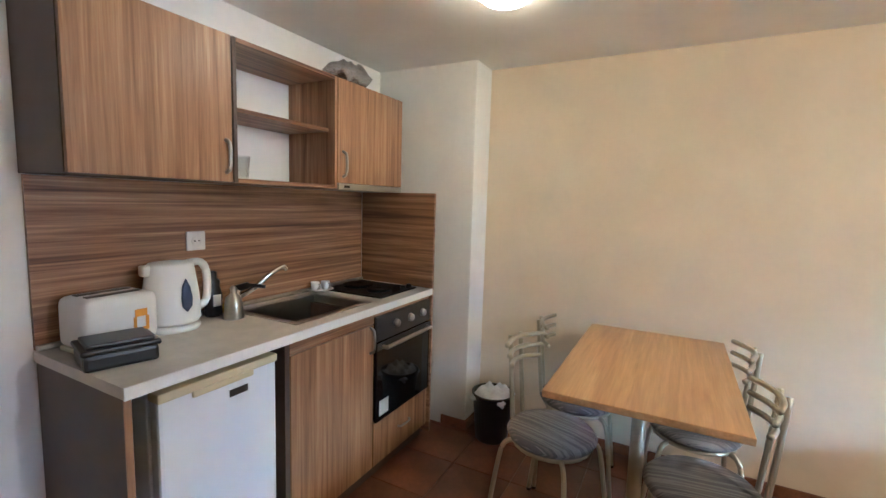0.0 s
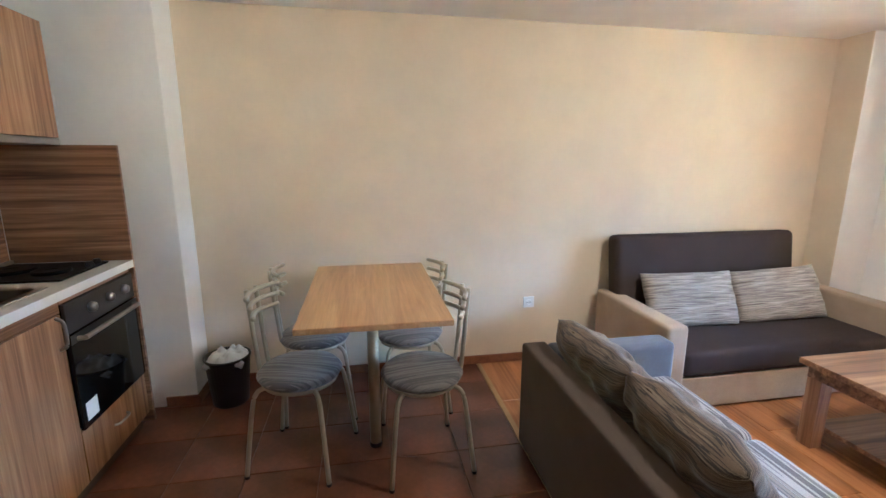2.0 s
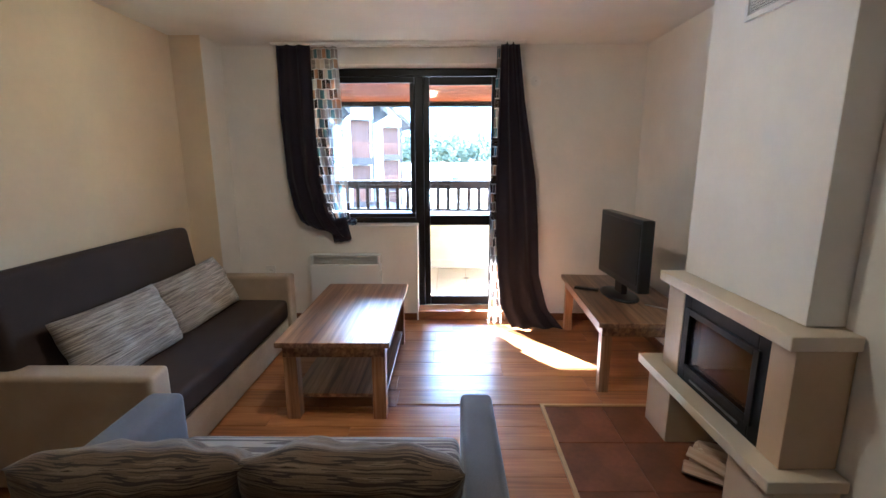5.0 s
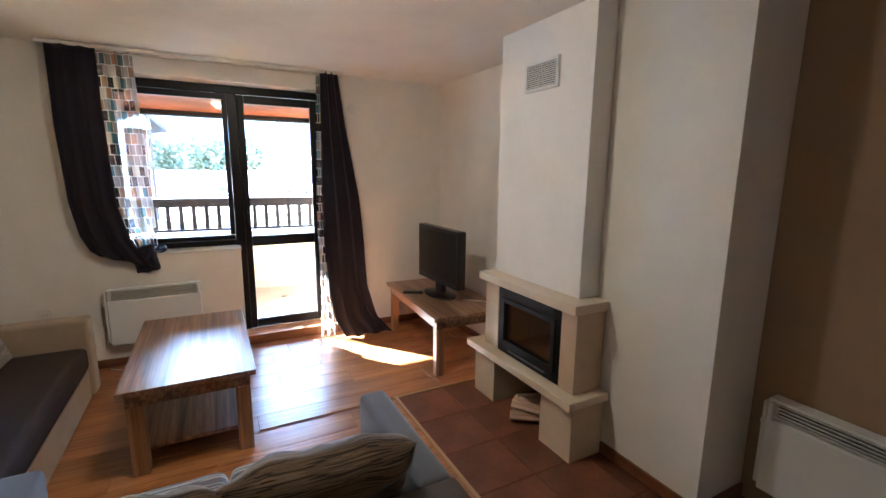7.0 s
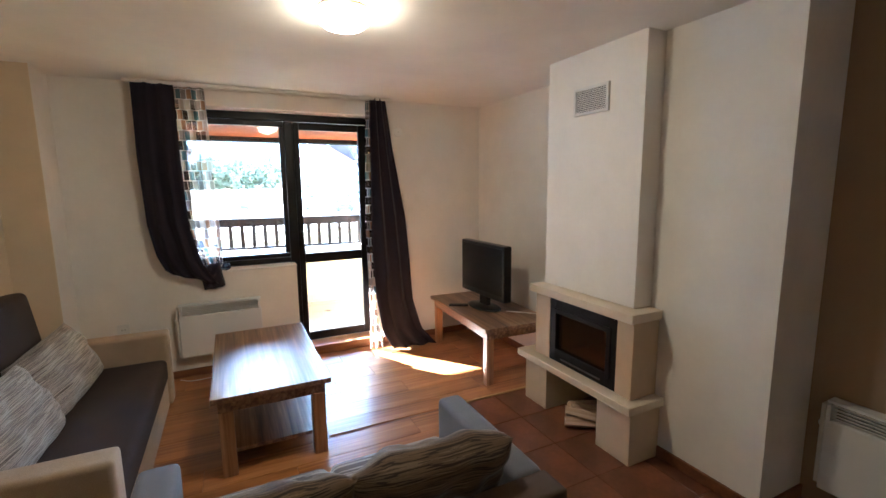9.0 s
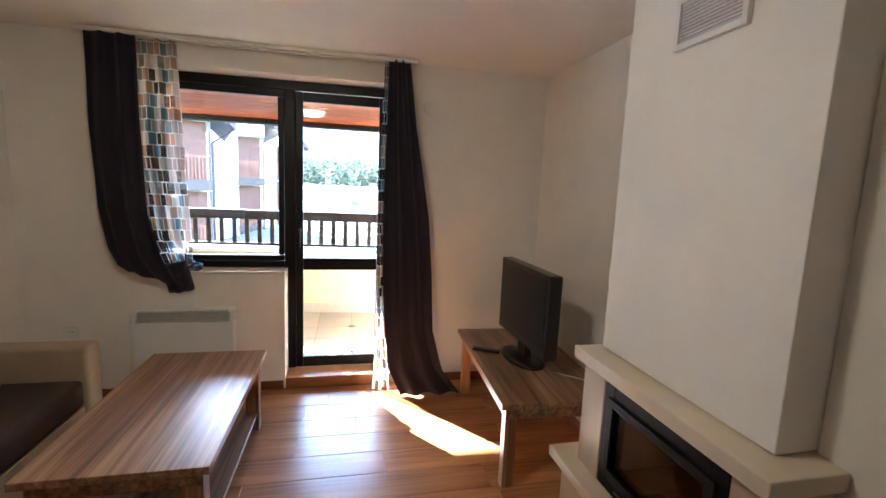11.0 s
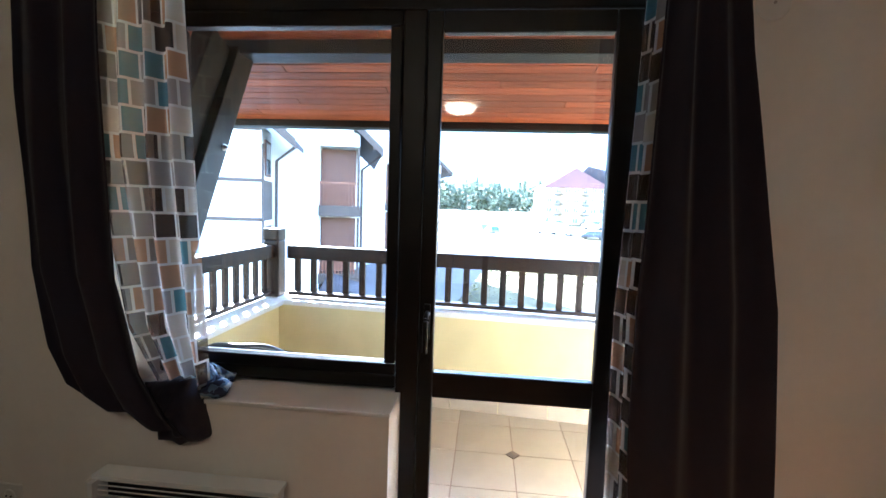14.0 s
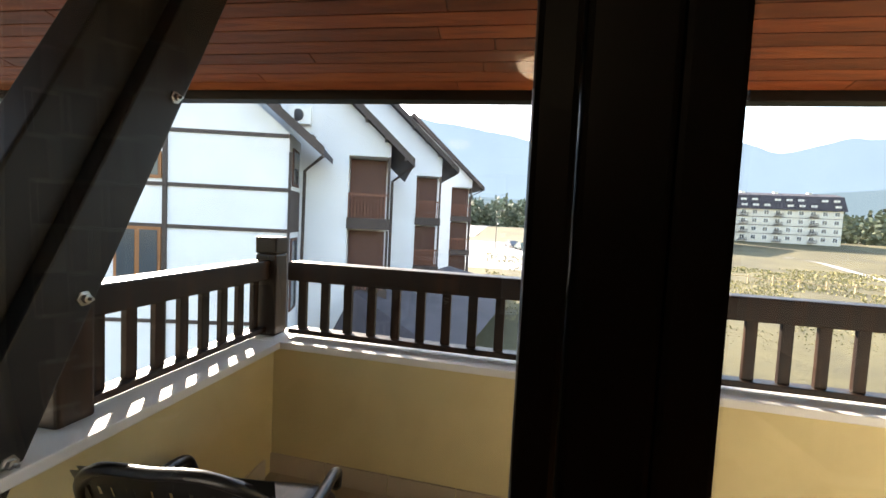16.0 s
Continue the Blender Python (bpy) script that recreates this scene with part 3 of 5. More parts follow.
unit = thing("base_cabinet", "open end unit with grey side panel round the fridge", "cabinet", group="kitchen units")
part("side_panel", box(((KB, K0, 0.0), (KF + 0.004, K0 + 0.02, KZ - 0.036))), CAB_IN, unit, "dull grey-brown side panel")
part("edge_band", box(((KF + 0.0045, K0, 0.0), (KF + 0.008, K0 + 0.02, KZ - 0.036))), ZEB_Z, unit)
part("inner_panel", box(((KB, 1.165, 0.0), (KF, 1.188, KZ - 0.036))), CAB_IN, unit)
part("back_panel", box(((KB - 0.012, K0 + 0.022, 0.0), (KB - 0.004, 1.163, KZ - 0.036))), CAB_IN, unit)
unit = thing("base_cabinet", "zebra-grain sink cabinet with a single closed door", "cabinet", group="kitchen units")
part("carcass", box(((KB, 1.19, 0.08), (KF - 0.02, 1.206, KZ - 0.036)), ((KB, 1.71, 0.08), (KF - 0.02, 1.726, KZ - 0.036)), ((KB, 1.206, 0.08), (KF - 0.02, 1.71, 0.096))), CAB_IN, unit)
part("top_rail", box(((KF - 0.02, 1.19, 0.842), (KF, 1.728, KZ - 0.037)), bev=0.001), ZEB_Y, unit)
dr = part("door", box(((KF - 0.018, 1.192, 0.085), (KF + 0.002, 1.724, 0.838)), bev=0.0015), ZEB_Z, unit)
bow_handle(dr, (KF + 0.002, 1.695, 0.70), (KF + 0.002, 1.695, 0.83), (0.026, 0, 0))
part("plinth", box(((KF - 0.06, 1.19, 0), (KF - 0.04, K1, 0.083))), CAB_IN, unit)
unit = thing("base_cabinet", "zebra-grain oven housing with a low drawer", "cabinet", group="kitchen units")
part("carcass", box(((KB, 1.73, 0.08), (KF - 0.02, 1.742, KZ - 0.036)), ((KB, 2.25, 0.08), (KF - 0.02, K1, KZ - 0.036)), ((KB, 1.742, 0.08), (KF - 0.02, 2.25, 0.096))), CAB_IN, unit)
part("top_rail", box(((KF - 0.02, 1.73, 0.873), (KF, K1, KZ - 0.037)), bev=0.001), ZEB_Y, unit)
dr = part("drawer", box(((KF - 0.018, 1.73, 0.085), (KF + 0.002, K1, 0.315)), bev=0.0015), ZEB_Z, unit)
bow_handle(dr, (KF + 0.002, 1.95, 0.21), (KF + 0.002, 2.06, 0.21), (0.02, 0, 0), 0.006)
oven = thing("oven", "black built-in oven with steel trim and three knobs", "oven")
part("case", box(((KB + 0.03, 1.745, 0.33), (KF - 0.003, 2.247, 0.868))), IRON, oven)
part("control_panel", box(((KF - 0.002, 1.735, 0.745), (KF + 0.012, 2.262, 0.87)), bev=0.003), OVENST, oven)
od = part("door", box(((KF - 0.002, 1.735, 0.322), (KF + 0.014, 2.262, 0.738)), bev=0.004), DARKGL, oven)
part("trim", box(((KF + 0.0145, 1.735, 0.70), (KF + 0.018, 2.262, 0.738))), OVENST, od)
part("handle", tube([(KF + 0.014, 1.78, 0.715), (KF + 0.045, 1.78, 0.715), (KF + 0.045, 2.22, 0.715), (KF + 0.014, 2.22, 0.715)], 0.011), STEEL, od, "steel oven handle")
part("label", box(((KF + 0.0145, 1.76, 0.35), (KF + 0.0155, 1.84, 0.43))), WHITE_PL, od, "white paper energy label")
for y in (1.90, 2.04, 2.17):
    k = part("knob", turned(lathe([(0.022, 0), (0.022, 0.012), (0.017, 0.022), (0.006, 0.023)], 18), pose(KF + 0.012, y, 0.81, 0, 90, 0)), STEEL, oven, "", True)
hob = thing("hob", "dark two-plate electric hob in the worktop", "hob")
part("plate", box(((-1.66, 1.86, KZ), (-1.25, 2.22, KZ + 0.008)), bev=0.003), IRON, hob)
for x, y, r in ((-1.55, 2.05, 0.09), (-1.37, 2.01, 0.072)):
    part("burner", turned(lathe([(r, 0), (r, 0.010), (r * 0.9, 0.014), (r * 0.3, 0.013), (r * 0.28, 0.011)], 28), pose(x, y, KZ + 0.008)), IRON, hob)
for y in (2.12, 2.18):
    part("knob", turned(lathe([(0.018, 0), (0.018, 0.012), (0.012, 0.022)], 14), pose(-1.28, y, KZ + 0.008)), BLACK_PL, hob)
fr = thing("fridge", "small white fridge with a yellowed top trim", "fridge")
part("body", box(((KB + 0.06, 0.70, 0.02), (KF - 0.06, 1.125, 0.85)), bev=0.008), WHITE_EN, fr)
fd = part("door", box(((KF - 0.052, 0.70, 0.06), (KF - 0.002, 1.125, 0.852)), bev=0.012), WHITE_EN, fr)
part("top_trim", box(((KF - 0.054, 0.698, 0.842), (KF + 0.004, 1.127, 0.872)), bev=0.006), CREAM_PL, fd, "yellowed plastic door trim")
part("grip", box(((KF - 0.002, 0.80, 0.825), (KF + 0.008, 1.02, 0.846)), bev=0.004), CREAM_PL, fd)
part("badge", box(((KF - 0.0015, 0.93, 0.775), (KF + 0.001, 1.0, 0.80)), bev=0.0005), OVENST, fd)
for y in (0.73, 1.09):
    part("foot", turned(lathe([(0.018, 0), (0.018, 0.02)], 12), pose(KF - 0.1, y, 0)), BLACK_PL, fr)

CF, CZ0, CZ1 = -1.40, 1.502, 2.037
wc = thing("wall_cabinet", "wide zebra-grain wall cabinet with a closed door", "wall cabinet", group="wall cabinets")
part("body", box(((XW + 0.001, 0.60, CZ0), (CF - 0.02, 1.118, CZ1))), CAB_IN, wc, "dull brown cabinet body")
dr = part("door", box(((CF - 0.018, 0.602, CZ0 + 0.002), (CF, 1.116, CZ1)), bev=0.0015), ZEB_Z, wc)
bow_handle(dr, (CF, 1.088, CZ0 + 0.035), (CF, 1.088, CZ0 + 0.155), (0.024, 0, 0))
wc = thing("open_shelf", "open wood wall shelf with one middle board", "shelf", group="wall cabinets")
for nm, lo, hi, mt in (("side", (XW + 0.003, 1.122, CZ0), (CF, 1.138, CZ1), CAB_IN), ("side", (XW + 0.003, 1.676, CZ0), (CF, 1.692, CZ1), ZEB_Z), ("top", (XW + 0.003, 1.14, CZ1 - 0.017), (CF, 1.674, CZ1), ZEB_Y), ("bottom", (XW + 0.003, 1.14, CZ0), (CF, 1.674, CZ0 + 0.017), ZEB_Y), ("shelf_board", (XW + 0.003, 1.14, 1.775), (CF - 0.04, 1.674, 1.792), ZEB_Y)):
    part(nm, box((lo, hi), bev=0.001), mt, wc)
wc = thing("wall_cabinet", "zebra-grain wall cabinet with extractor hood below", "wall cabinet", group="wall cabinets")
part("body", box(((XW + 0.001, 1.696, CZ0 + 0.03), (CF - 0.02, 2.262, CZ1))), CAB_IN, wc)
dr = part("door", box(((CF - 0.018, 1.698, CZ0 + 0.03), (CF, 2.26, CZ1)), bev=0.0015), ZEB_Z, wc)
bow_handle(dr, (CF, 1.735, CZ0 + 0.06), (CF, 1.735, CZ0 + 0.185), (0.024, 0, 0))
hood = thing("extractor_hood", "slim grey extractor hood under the cabinet", "extractor hood")
part("case", box(((XW + 0.01, 1.70, CZ0 - 0.004), (CF + 0.004, 2.258, CZ0 + 0.028)), bev=0.004), STEEL, hood)
part("switch", box(((CF + 0.004, 1.74, CZ0 + 0.006), (CF + 0.007, 1.78, CZ0 + 0.018))), BLACK_PL, hood)
for z in (1.58, 1.70):
    part("hinge_cover", box(((CF - 0.004, 2.2605, z - 0.03), (CF + 0.004, 2.266, z + 0.03))), WHITE_PL, wc)
cup = solid("drinking_glass", lathe([(0.028, 0), (0.032, 0.004), (0.04, 0.09), (0.038, 0.09), (0.029, 0.008)], 22), CLEAR, "clear drinking glass on the open shelf", "glass", True, pose(CF - 0.06, 1.19, CZ0 + 0.017))
foil = solid("foil_package", turned(cushion(0.15, 0.24, 0.12, 3, 24, wrinkle=0.025), pose(0, 0, 0.058)), FOIL, "crumpled foil-wrapped roll on the wall cabinet", "package", True, pose(-1.49, 1.87, CZ1))

to = thing("toaster", "white two-slot toaster with an orange tag", "toaster", pose(-1.575, 0.765, KZ, 0, 0, 4))
b = box(((-0.085, -0.115, 0.012), (0.085, 0.115, 0.18)), bev=0.035, seg=4)
part("body", b, WHITE_PL, to, "", True)
part("base", box(((-0.08, -0.11, 0), (0.08, 0.11, 0.016)), bev=0.004), CREAM_PL, to)
for x in (-0.03, 0.03):
    part("slot", box(((x - 0.013, -0.085, 0.1785), (x + 0.013, 0.08, 0.182))), BLACK_PL, to)
part("tag", box(((0.085, 0.03, 0.10), (0.0865, 0.07, 0.125)), ((0.085, 0.025, 0.05), (0.0865, 0.035, 0.10)), ((0.085, 0.065, 0.05), (0.0865, 0.075, 0.10)), ((0.085, 0.035, 0.05), (0.0865, 0.065, 0.062))), ORANGE, to, "orange printed tag")
part("lever", box(((-0.02, 0.115, 0.14), (0.02, 0.13, 0.16)), bev=0.004), YELLOW, to)
ke = thing("electric_kettle", "white plastic kettle with a dark blue water gauge", "kettle", pose(-1.60, 0.985, KZ, 0, 0, -8) @ Matrix.Diagonal((1.1, 1.1, 1.06, 1)))
part("base", lathe([(0.085, 0), (0.09, 0.008), (0.085, 0.022), (0.02, 0.024)], 30), WHITE_PL, ke, "", True)
part("body", lathe([(0.075, 0.024), (0.083, 0.035), (0.08, 0.12), (0.07, 0.20), (0.066, 0.235), (0.06, 0.243), (0.01, 0.25)], 32, (0.92, 1.12)), WHITE_PL, ke, "", True)
part("spout", turned(box(((-0.022, -0.092, 0.20), (0.022, -0.045, 0.238)), bev=0.008, seg=2), Matrix()), WHITE_PL, ke, "", True)
part("handle", tube(curve_pts([(0, 0.055, 0.235), (0, 0.10, 0.235), (0, 0.122, 0.19), (0, 0.118, 0.09), (0, 0.082, 0.06)], 24), 0.014), WHITE_PL, ke, "", True)
part("gauge", turned(lathe([(0.001, 0), (0.017, 0.02), (0.02, 0.05), (0.014, 0.09), (0.001, 0.12)], 16, (0.35, 1)), pose(0.0745, 0.02, 0.07, 0, -4, 0)), NAVY, ke, "dark blue water gauge", True)
bo = thing("soap_bottle", "black washing-up liquid bottle with a pale label", "bottle", pose(-1.64, 1.185, KZ))
part("bottle", lathe([(0.034, 0), (0.038, 0.01), (0.038, 0.09), (0.028, 0.13), (0.03, 0.15), (0.016, 0.165), (0.016, 0.19), (0.006, 0.195)], 24, (0.7, 1)), BLACK_PL, bo, "", True)
part("label", box(((0.024, -0.018, 0.045), (0.0285, 0.018, 0.095)), bev=0.004), WHITE_PL, bo, "pale oval label")
solid("sponge", box(((-0.045, -0.03, 0), (0.045, 0.03, 0.028)), bev=0.006), YELLOW, "yellow kitchen sponge by the sink", "sponge", m=pose(-1.655, 1.272, KZ, 0, 0, 60))
bx = thing("plastic_box", "black plastic food box with a clear lid", "food box", pose(-1.40, 0.70, KZ, 0, 0, -14))
part("tray", box(((-0.075, -0.095, 0), (0.075, 0.095, 0.05)), bev=0.012), BLACK_PL, bx)
part("lid", box(((-0.08, -0.10, 0.05), (0.08, 0.10, 0.066)), ((-0.065, -0.085, 0.064), (0.065, 0.085, 0.078)), bev=0.006), BLACK_PL, bx)
sa_ = thing("saucer", "white china saucer behind the sink", "saucer", pose(-1.645, 1.83, KZ))
part("dish", lathe([(0.03, 0), (0.035, 0.004), (0.075, 0.014), (0.073, 0.016), (0.03, 0.007)], 28), WHITE_PL, sa_, "", True)
for dx, dy in ((-0.012, -0.025), (0.012, 0.03)):
    cu = thing("espresso_cup", "small white espresso cup on a saucer", "cup", pose(-1.645 + dx, 1.83 + dy, KZ + 0.008), "espresso cups")
    part("cup", lathe([(0.016, 0), (0.018, 0.003), (0.025, 0.045), (0.023, 0.045), (0.016, 0.006)], 20), WHITE_PL, cu, "", True)
    part("handle", tube(curve_pts([(0.022, 0, 0.036), (0.038, 0, 0.034), (0.036, 0, 0.015), (0.02, 0, 0.012)], 12), 0.003, 8), WHITE_PL, cu)

# ---- dining place ----
ta = thing("dining_table", "rectangular table with light oak top on metal posts", "table", pose(0.03, 2.05, 0))
part("tabletop", box(((-0.32, -0.525, 0.763), (0.32, 0.525, 0.789)), bev=0.004), OAK, ta)
part("frame_rail", box(((-0.02, -0.40, 0.735), (0.02, 0.50, 0.763)), bev=0.003), SATIN, ta)
for y in (-0.16, 0.47):
    lg = part("leg", turned(lathe([(0.028, 0.02), (0.028, 0.735)], 20), pose(-0.01, y, 0)), SATIN, ta, "", True)
    part("foot_cap", turned(lathe([(0.03, 0), (0.032, 0.01), (0.029, 0.022)], 16), pose(-0.01, y, 0)), BLACK_PL, lg)
ch = thing("dining_chair", "metal tube chair with a striped round seat", "chair", pose(-0.325, 1.875, 0, 0, 0, -17), "chairs at the dining table")
part("seat", turned(lathe([(0.15, 0.0), (0.185, 0.012), (0.195, 0.03), (0.18, 0.048), (0.10, 0.056), (0.01, 0.056)], 36), pose(0, 0, 0.425)), STRIPE_CHAIR, ch, "", True)
part("seat_ring", tube([(0.165 * math.cos(k * math.tau / 24), 0.165 * math.sin(k * math.tau / 24), 0.418) for k in range(25)], 0.010, 8), SATIN, ch, "", True)
for sx, sy in ((1, 1), (1, -1), (-1, 1), (-1, -1)):
    lg = part("leg", tube(curve_pts([(0.10 * sx, 0.10 * sy, 0.418), (0.145 * sx, 0.145 * sy, 0.40), (0.165 * sx, 0.165 * sy, 0.30), (0.195 * sx, 0.195 * sy, 0.012)], 21), 0.0105), SATIN, ch, "", True)
    part("foot_cap", turned(lathe([(0.012, 0), (0.013, 0.012)], 10), pose(0.195 * sx, 0.195 * sy, 0)), BLACK_PL, lg)
for s in (-1, 1):
    part("upright", tube(curve_pts([(-0.13, 0.04 * s, 0.425), (-0.175, 0.04 * s, 0.45), (-0.19, 0.04 * s, 0.55), (-0.215, 0.04 * s, 0.85)], 24), 0.0105), SATIN, ch, "", True)
for z, w in ((0.74, 0.115), (0.79, 0.13), (0.84, 0.145)):
    arc = curve_pts([(0.045, -w, z), (0.012, -w * 0.5, z), (0, 0, z), (0.012, w * 0.5, z), (0.045, w, z)], 20)
    sl = tube(arc, 0.011, 10)
    x0 = -0.19 - 0.025 * (z - 0.55) / 0.335
    part("back_slat", turned(sl, Matrix.Translation((x0 + 0.012, 0, 0))), SATIN, ch, "", True)
copy_thing(ch, pose(-0.30, 2.31, 0, 0, 0, 6))
copy_thing(ch, pose(0.245, 1.765, 0, 0, 0, 188))
copy_thing(ch, pose(0.235, 2.27, 0, 0, 0, 187))
bi = thing("waste_bin", "black plastic waste bin lined with a white bag", "bin", pose(-0.83, 2.54 - 0.07, 0))
part("bucket", lathe([(0.095, 0), (0.10, 0.005), (0.125, 0.285), (0.131, 0.285), (0.131, 0.297), (0.12, 0.297), (0.096, 0.012)], 32), BLACK_PL, bi, "", True)
part("bag", turned(cushion(0.22, 0.22, 0.10, 2.4, 20, wrinkle=0.04, seed=4), pose(0, 0, 0.268)), BAGPL, bi, "crumpled white bin bag", True)

# ---- sofas ----
so = thing("sofa", "beige sofa bed with dark brown mattress and back", "sofa")
part("arm", box(((1.62, 1.86, 0.02), (1.75, 2.63, 0.535)), bev=0.025, seg=4), BEIGEC, so, "", True)
part("arm", box(((3.20, 1.86, 0.02), (3.335, 2.63, 0.535)), bev=0.025, seg=4), BEIGEC, so, "", True)
part("base", box(((1.752, 1.885, 0.015), (3.198, 2.58, 0.205)), bev=0.008), BEIGEC, so)
part("mattress", box(((1.756, 1.872, 0.21), (3.194, 2.52, 0.365)), bev=0.045, seg=4), DARKC, so, "dark brown seat mattress", True)
part("backrest", turned(box(((-0.71, -0.07, 0), (0.71, 0.07, 0.60)), bev=0.05, seg=4), pose(2.385, 2.50, 0.335, -8, 0, 0)), DARKC, so, "dark brown back cushion", True)
for x, rz, rx, s in ((2.13, -3, 66, 1), (2.80, -6, 64, 2)):
    solid("pillow", cushion(0.66, 0.375, 0.18, 3.2, 30, seed=s, wrinkle=0.018, pleat=0.005), STRIPE_PALE, "pale grey-beige striped pillow on the sofa", "pillow", True, pose(x, 2.33, 0.52, rx, -4 if s == 2 else 0, rz), "sofa pillows")
ls = thing("loveseat", "grey two-seat sofa with striped seat cushions", "sofa")
part("back", box(((0.737, 0.50, 0.03), (0.86, 1.765, 0.56)), bev=0.018, seg=3), TAUPE, ls, "brownish taupe back", True)
part("arm", box(((0.862, 1.635, 0.03), (1.49, 1.765, 0.555)), bev=0.03, seg=4), GREYC, ls, "", True)
part("arm", box(((0.862, 0.50, 0.03), (1.49, 0.615, 0.555)), bev=0.03, seg=4), GREYC, ls, "", True)
part("base", box(((0.862, 0.617, 0.03), (1.46, 1.633, 0.25)), bev=0.01), GREYC, ls)
for y in (0.87, 1.38):
    part("seat_cushion", turned(box(((-0.30, -0.252, 0), (0.30, 0.252, 0.15)), bev=0.045, seg=5), pose(1.165, y, 0.25)), STRIPE_SEAT, ls, "striped brown-grey seat cushion", True)
for x, y in ((0.78, 0.55), (0.78, 1.72), (1.44, 0.55), (1.44, 1.72)):
    part("foot", box(((x - 0.025, y - 0.025, 0), (x + 0.025, y + 0.025, 0.032))), BLACK_PL, ls)
for y, rz, s in ((1.415, 92, 5), (0.89, 87, 9)):
    solid("pillow", cushion(0.55, 0.36, 0.20, 3.2, 34, seed=s, wrinkle=0.024, pleat=0.006), STRIPE_BROWN, "brown striped back pillow leaning on the loveseat", "pillow", True, pose(0.985, y, 0.545, 58, 0, rz), "loveseat pillows")


# ---- low tables ----
def low_table(name, label, m, shelf):
    t = thing(name, label, "table", m)
    part("tabletop", box(((-0.565, -0.303, 0.428), (0.565, 0.303, 0.458)), bev=0.003), ZEB_X, t)
    part("apron", box(((-0.535, -0.273, 0.365), (0.535, -0.25, 0.427)), ((-0.535, 0.25, 0.365), (0.535, 0.273, 0.427)), ((-0.535, -0.25, 0.365), (-0.512, 0.25, 0.427)), ((0.512, -0.25, 0.365), (0.535, 0.25, 0.427))), ZEB_X, t)
    for sx in (-1, 1):
        for sy in (-1, 1):
            part("leg", box(((sx * 0.499 - 0.036, sy * 0.237 - 0.036, 0), (sx * 0.499 + 0.036, sy * 0.237 + 0.036, 0.3645)), bev=0.003), ZEB_Z, t) if shelf else part("leg", box(((sx * 0.505 - 0.03, sy * 0.243 - 0.03, 0), (sx * 0.505 + 0.03, sy * 0.243 + 0.03, 0.3645)), bev=0.003), ZEB_Z, t)
    if shelf:
        part("lower_shelf", box(((-0.462, -0.262, 0.09), (0.462, 0.262, 0.112)), bev=0.002), ZEB_X, t)
    return t


low_table("coffee_table", "zebra-grain coffee table with a lower shelf", pose(2.715, 1.268, 0), True)
low_table("tv_table", "zebra-grain low table under the television", pose(2.99, -0.56, 0.018, 0, 0, -3.2), False).location.z = 0.0
tv = thing("television", "black flat television on an oval stand", "television", pose(2.995, -0.55, 0.458, 0, 0, 2))
part("housing", box(((-0.335, -0.045, 0.105), (0.335, 0.03, 0.572)), bev=0.012), BLACK_PL, tv)
part("screen", box(((-0.305, 0.0302, 0.155), (0.305, 0.033, 0.545))), SCREEN, tv, "dark glossy screen")
part("rear_bulge", box(((-0.22, -0.085, 0.16), (0.22, -0.045, 0.50)), bev=0.02), BLACK_PL, tv)
part("neck", box(((-0.06, -0.03, 0.02), (0.06, 0.01, 0.11)), bev=0.008), BLACK_PL, tv)
part("foot", lathe([(0.20, 0), (0.205, 0.008), (0.17, 0.018), (0.02, 0.024)], 36, (1, 0.55)), BLACK_PL, tv, "", True)
cov = thing("junction_cover", "small round white junction cover on the wall", "cover plate", pose(XE - 0.0005, -0.047, 2.013, 0, -90, 0))
part("plate", lathe([(0.042, 0), (0.042, 0.004), (0.036, 0.007), (0.005, 0.008)], 28), WHITE_PL, cov, "", True)
part("screw", turned(lathe([(0.004, 0), (0.004, 0.002)], 10), pose(0, 0, 0.008)), STEEL, cov)
rc = thing("remote_control", "black remote control lying on the table", "remote control", pose(3.12, -0.36, 0.458, 0, 0, 62))
part("case", box(((-0.085, -0.022, 0), (0.085, 0.022, 0.018)), bev=0.006), BLACK_PL, rc)
for k in range(8):
    part("button", box(((-0.06 + 0.015 * k, -0.012, 0.0175), (-0.052 + 0.015 * k, 0.012, 0.0195))), OVENST, rc)
solid("power_cable", tube(curve_pts([(2.76, -0.63, 0.465), (2.62, -0.78, 0.464), (2.50, -0.84, 0.47), (2.40, -0.86, 0.56), (2.34, -0.87, 0.64), (2.28, -0.88, 0.60), (2.26, -0.88, 0.30), (2.25, -0.87, 0.012)], 42), 0.004, 8), WHITE_PL, "thin white cable behind the television", "cable", True)


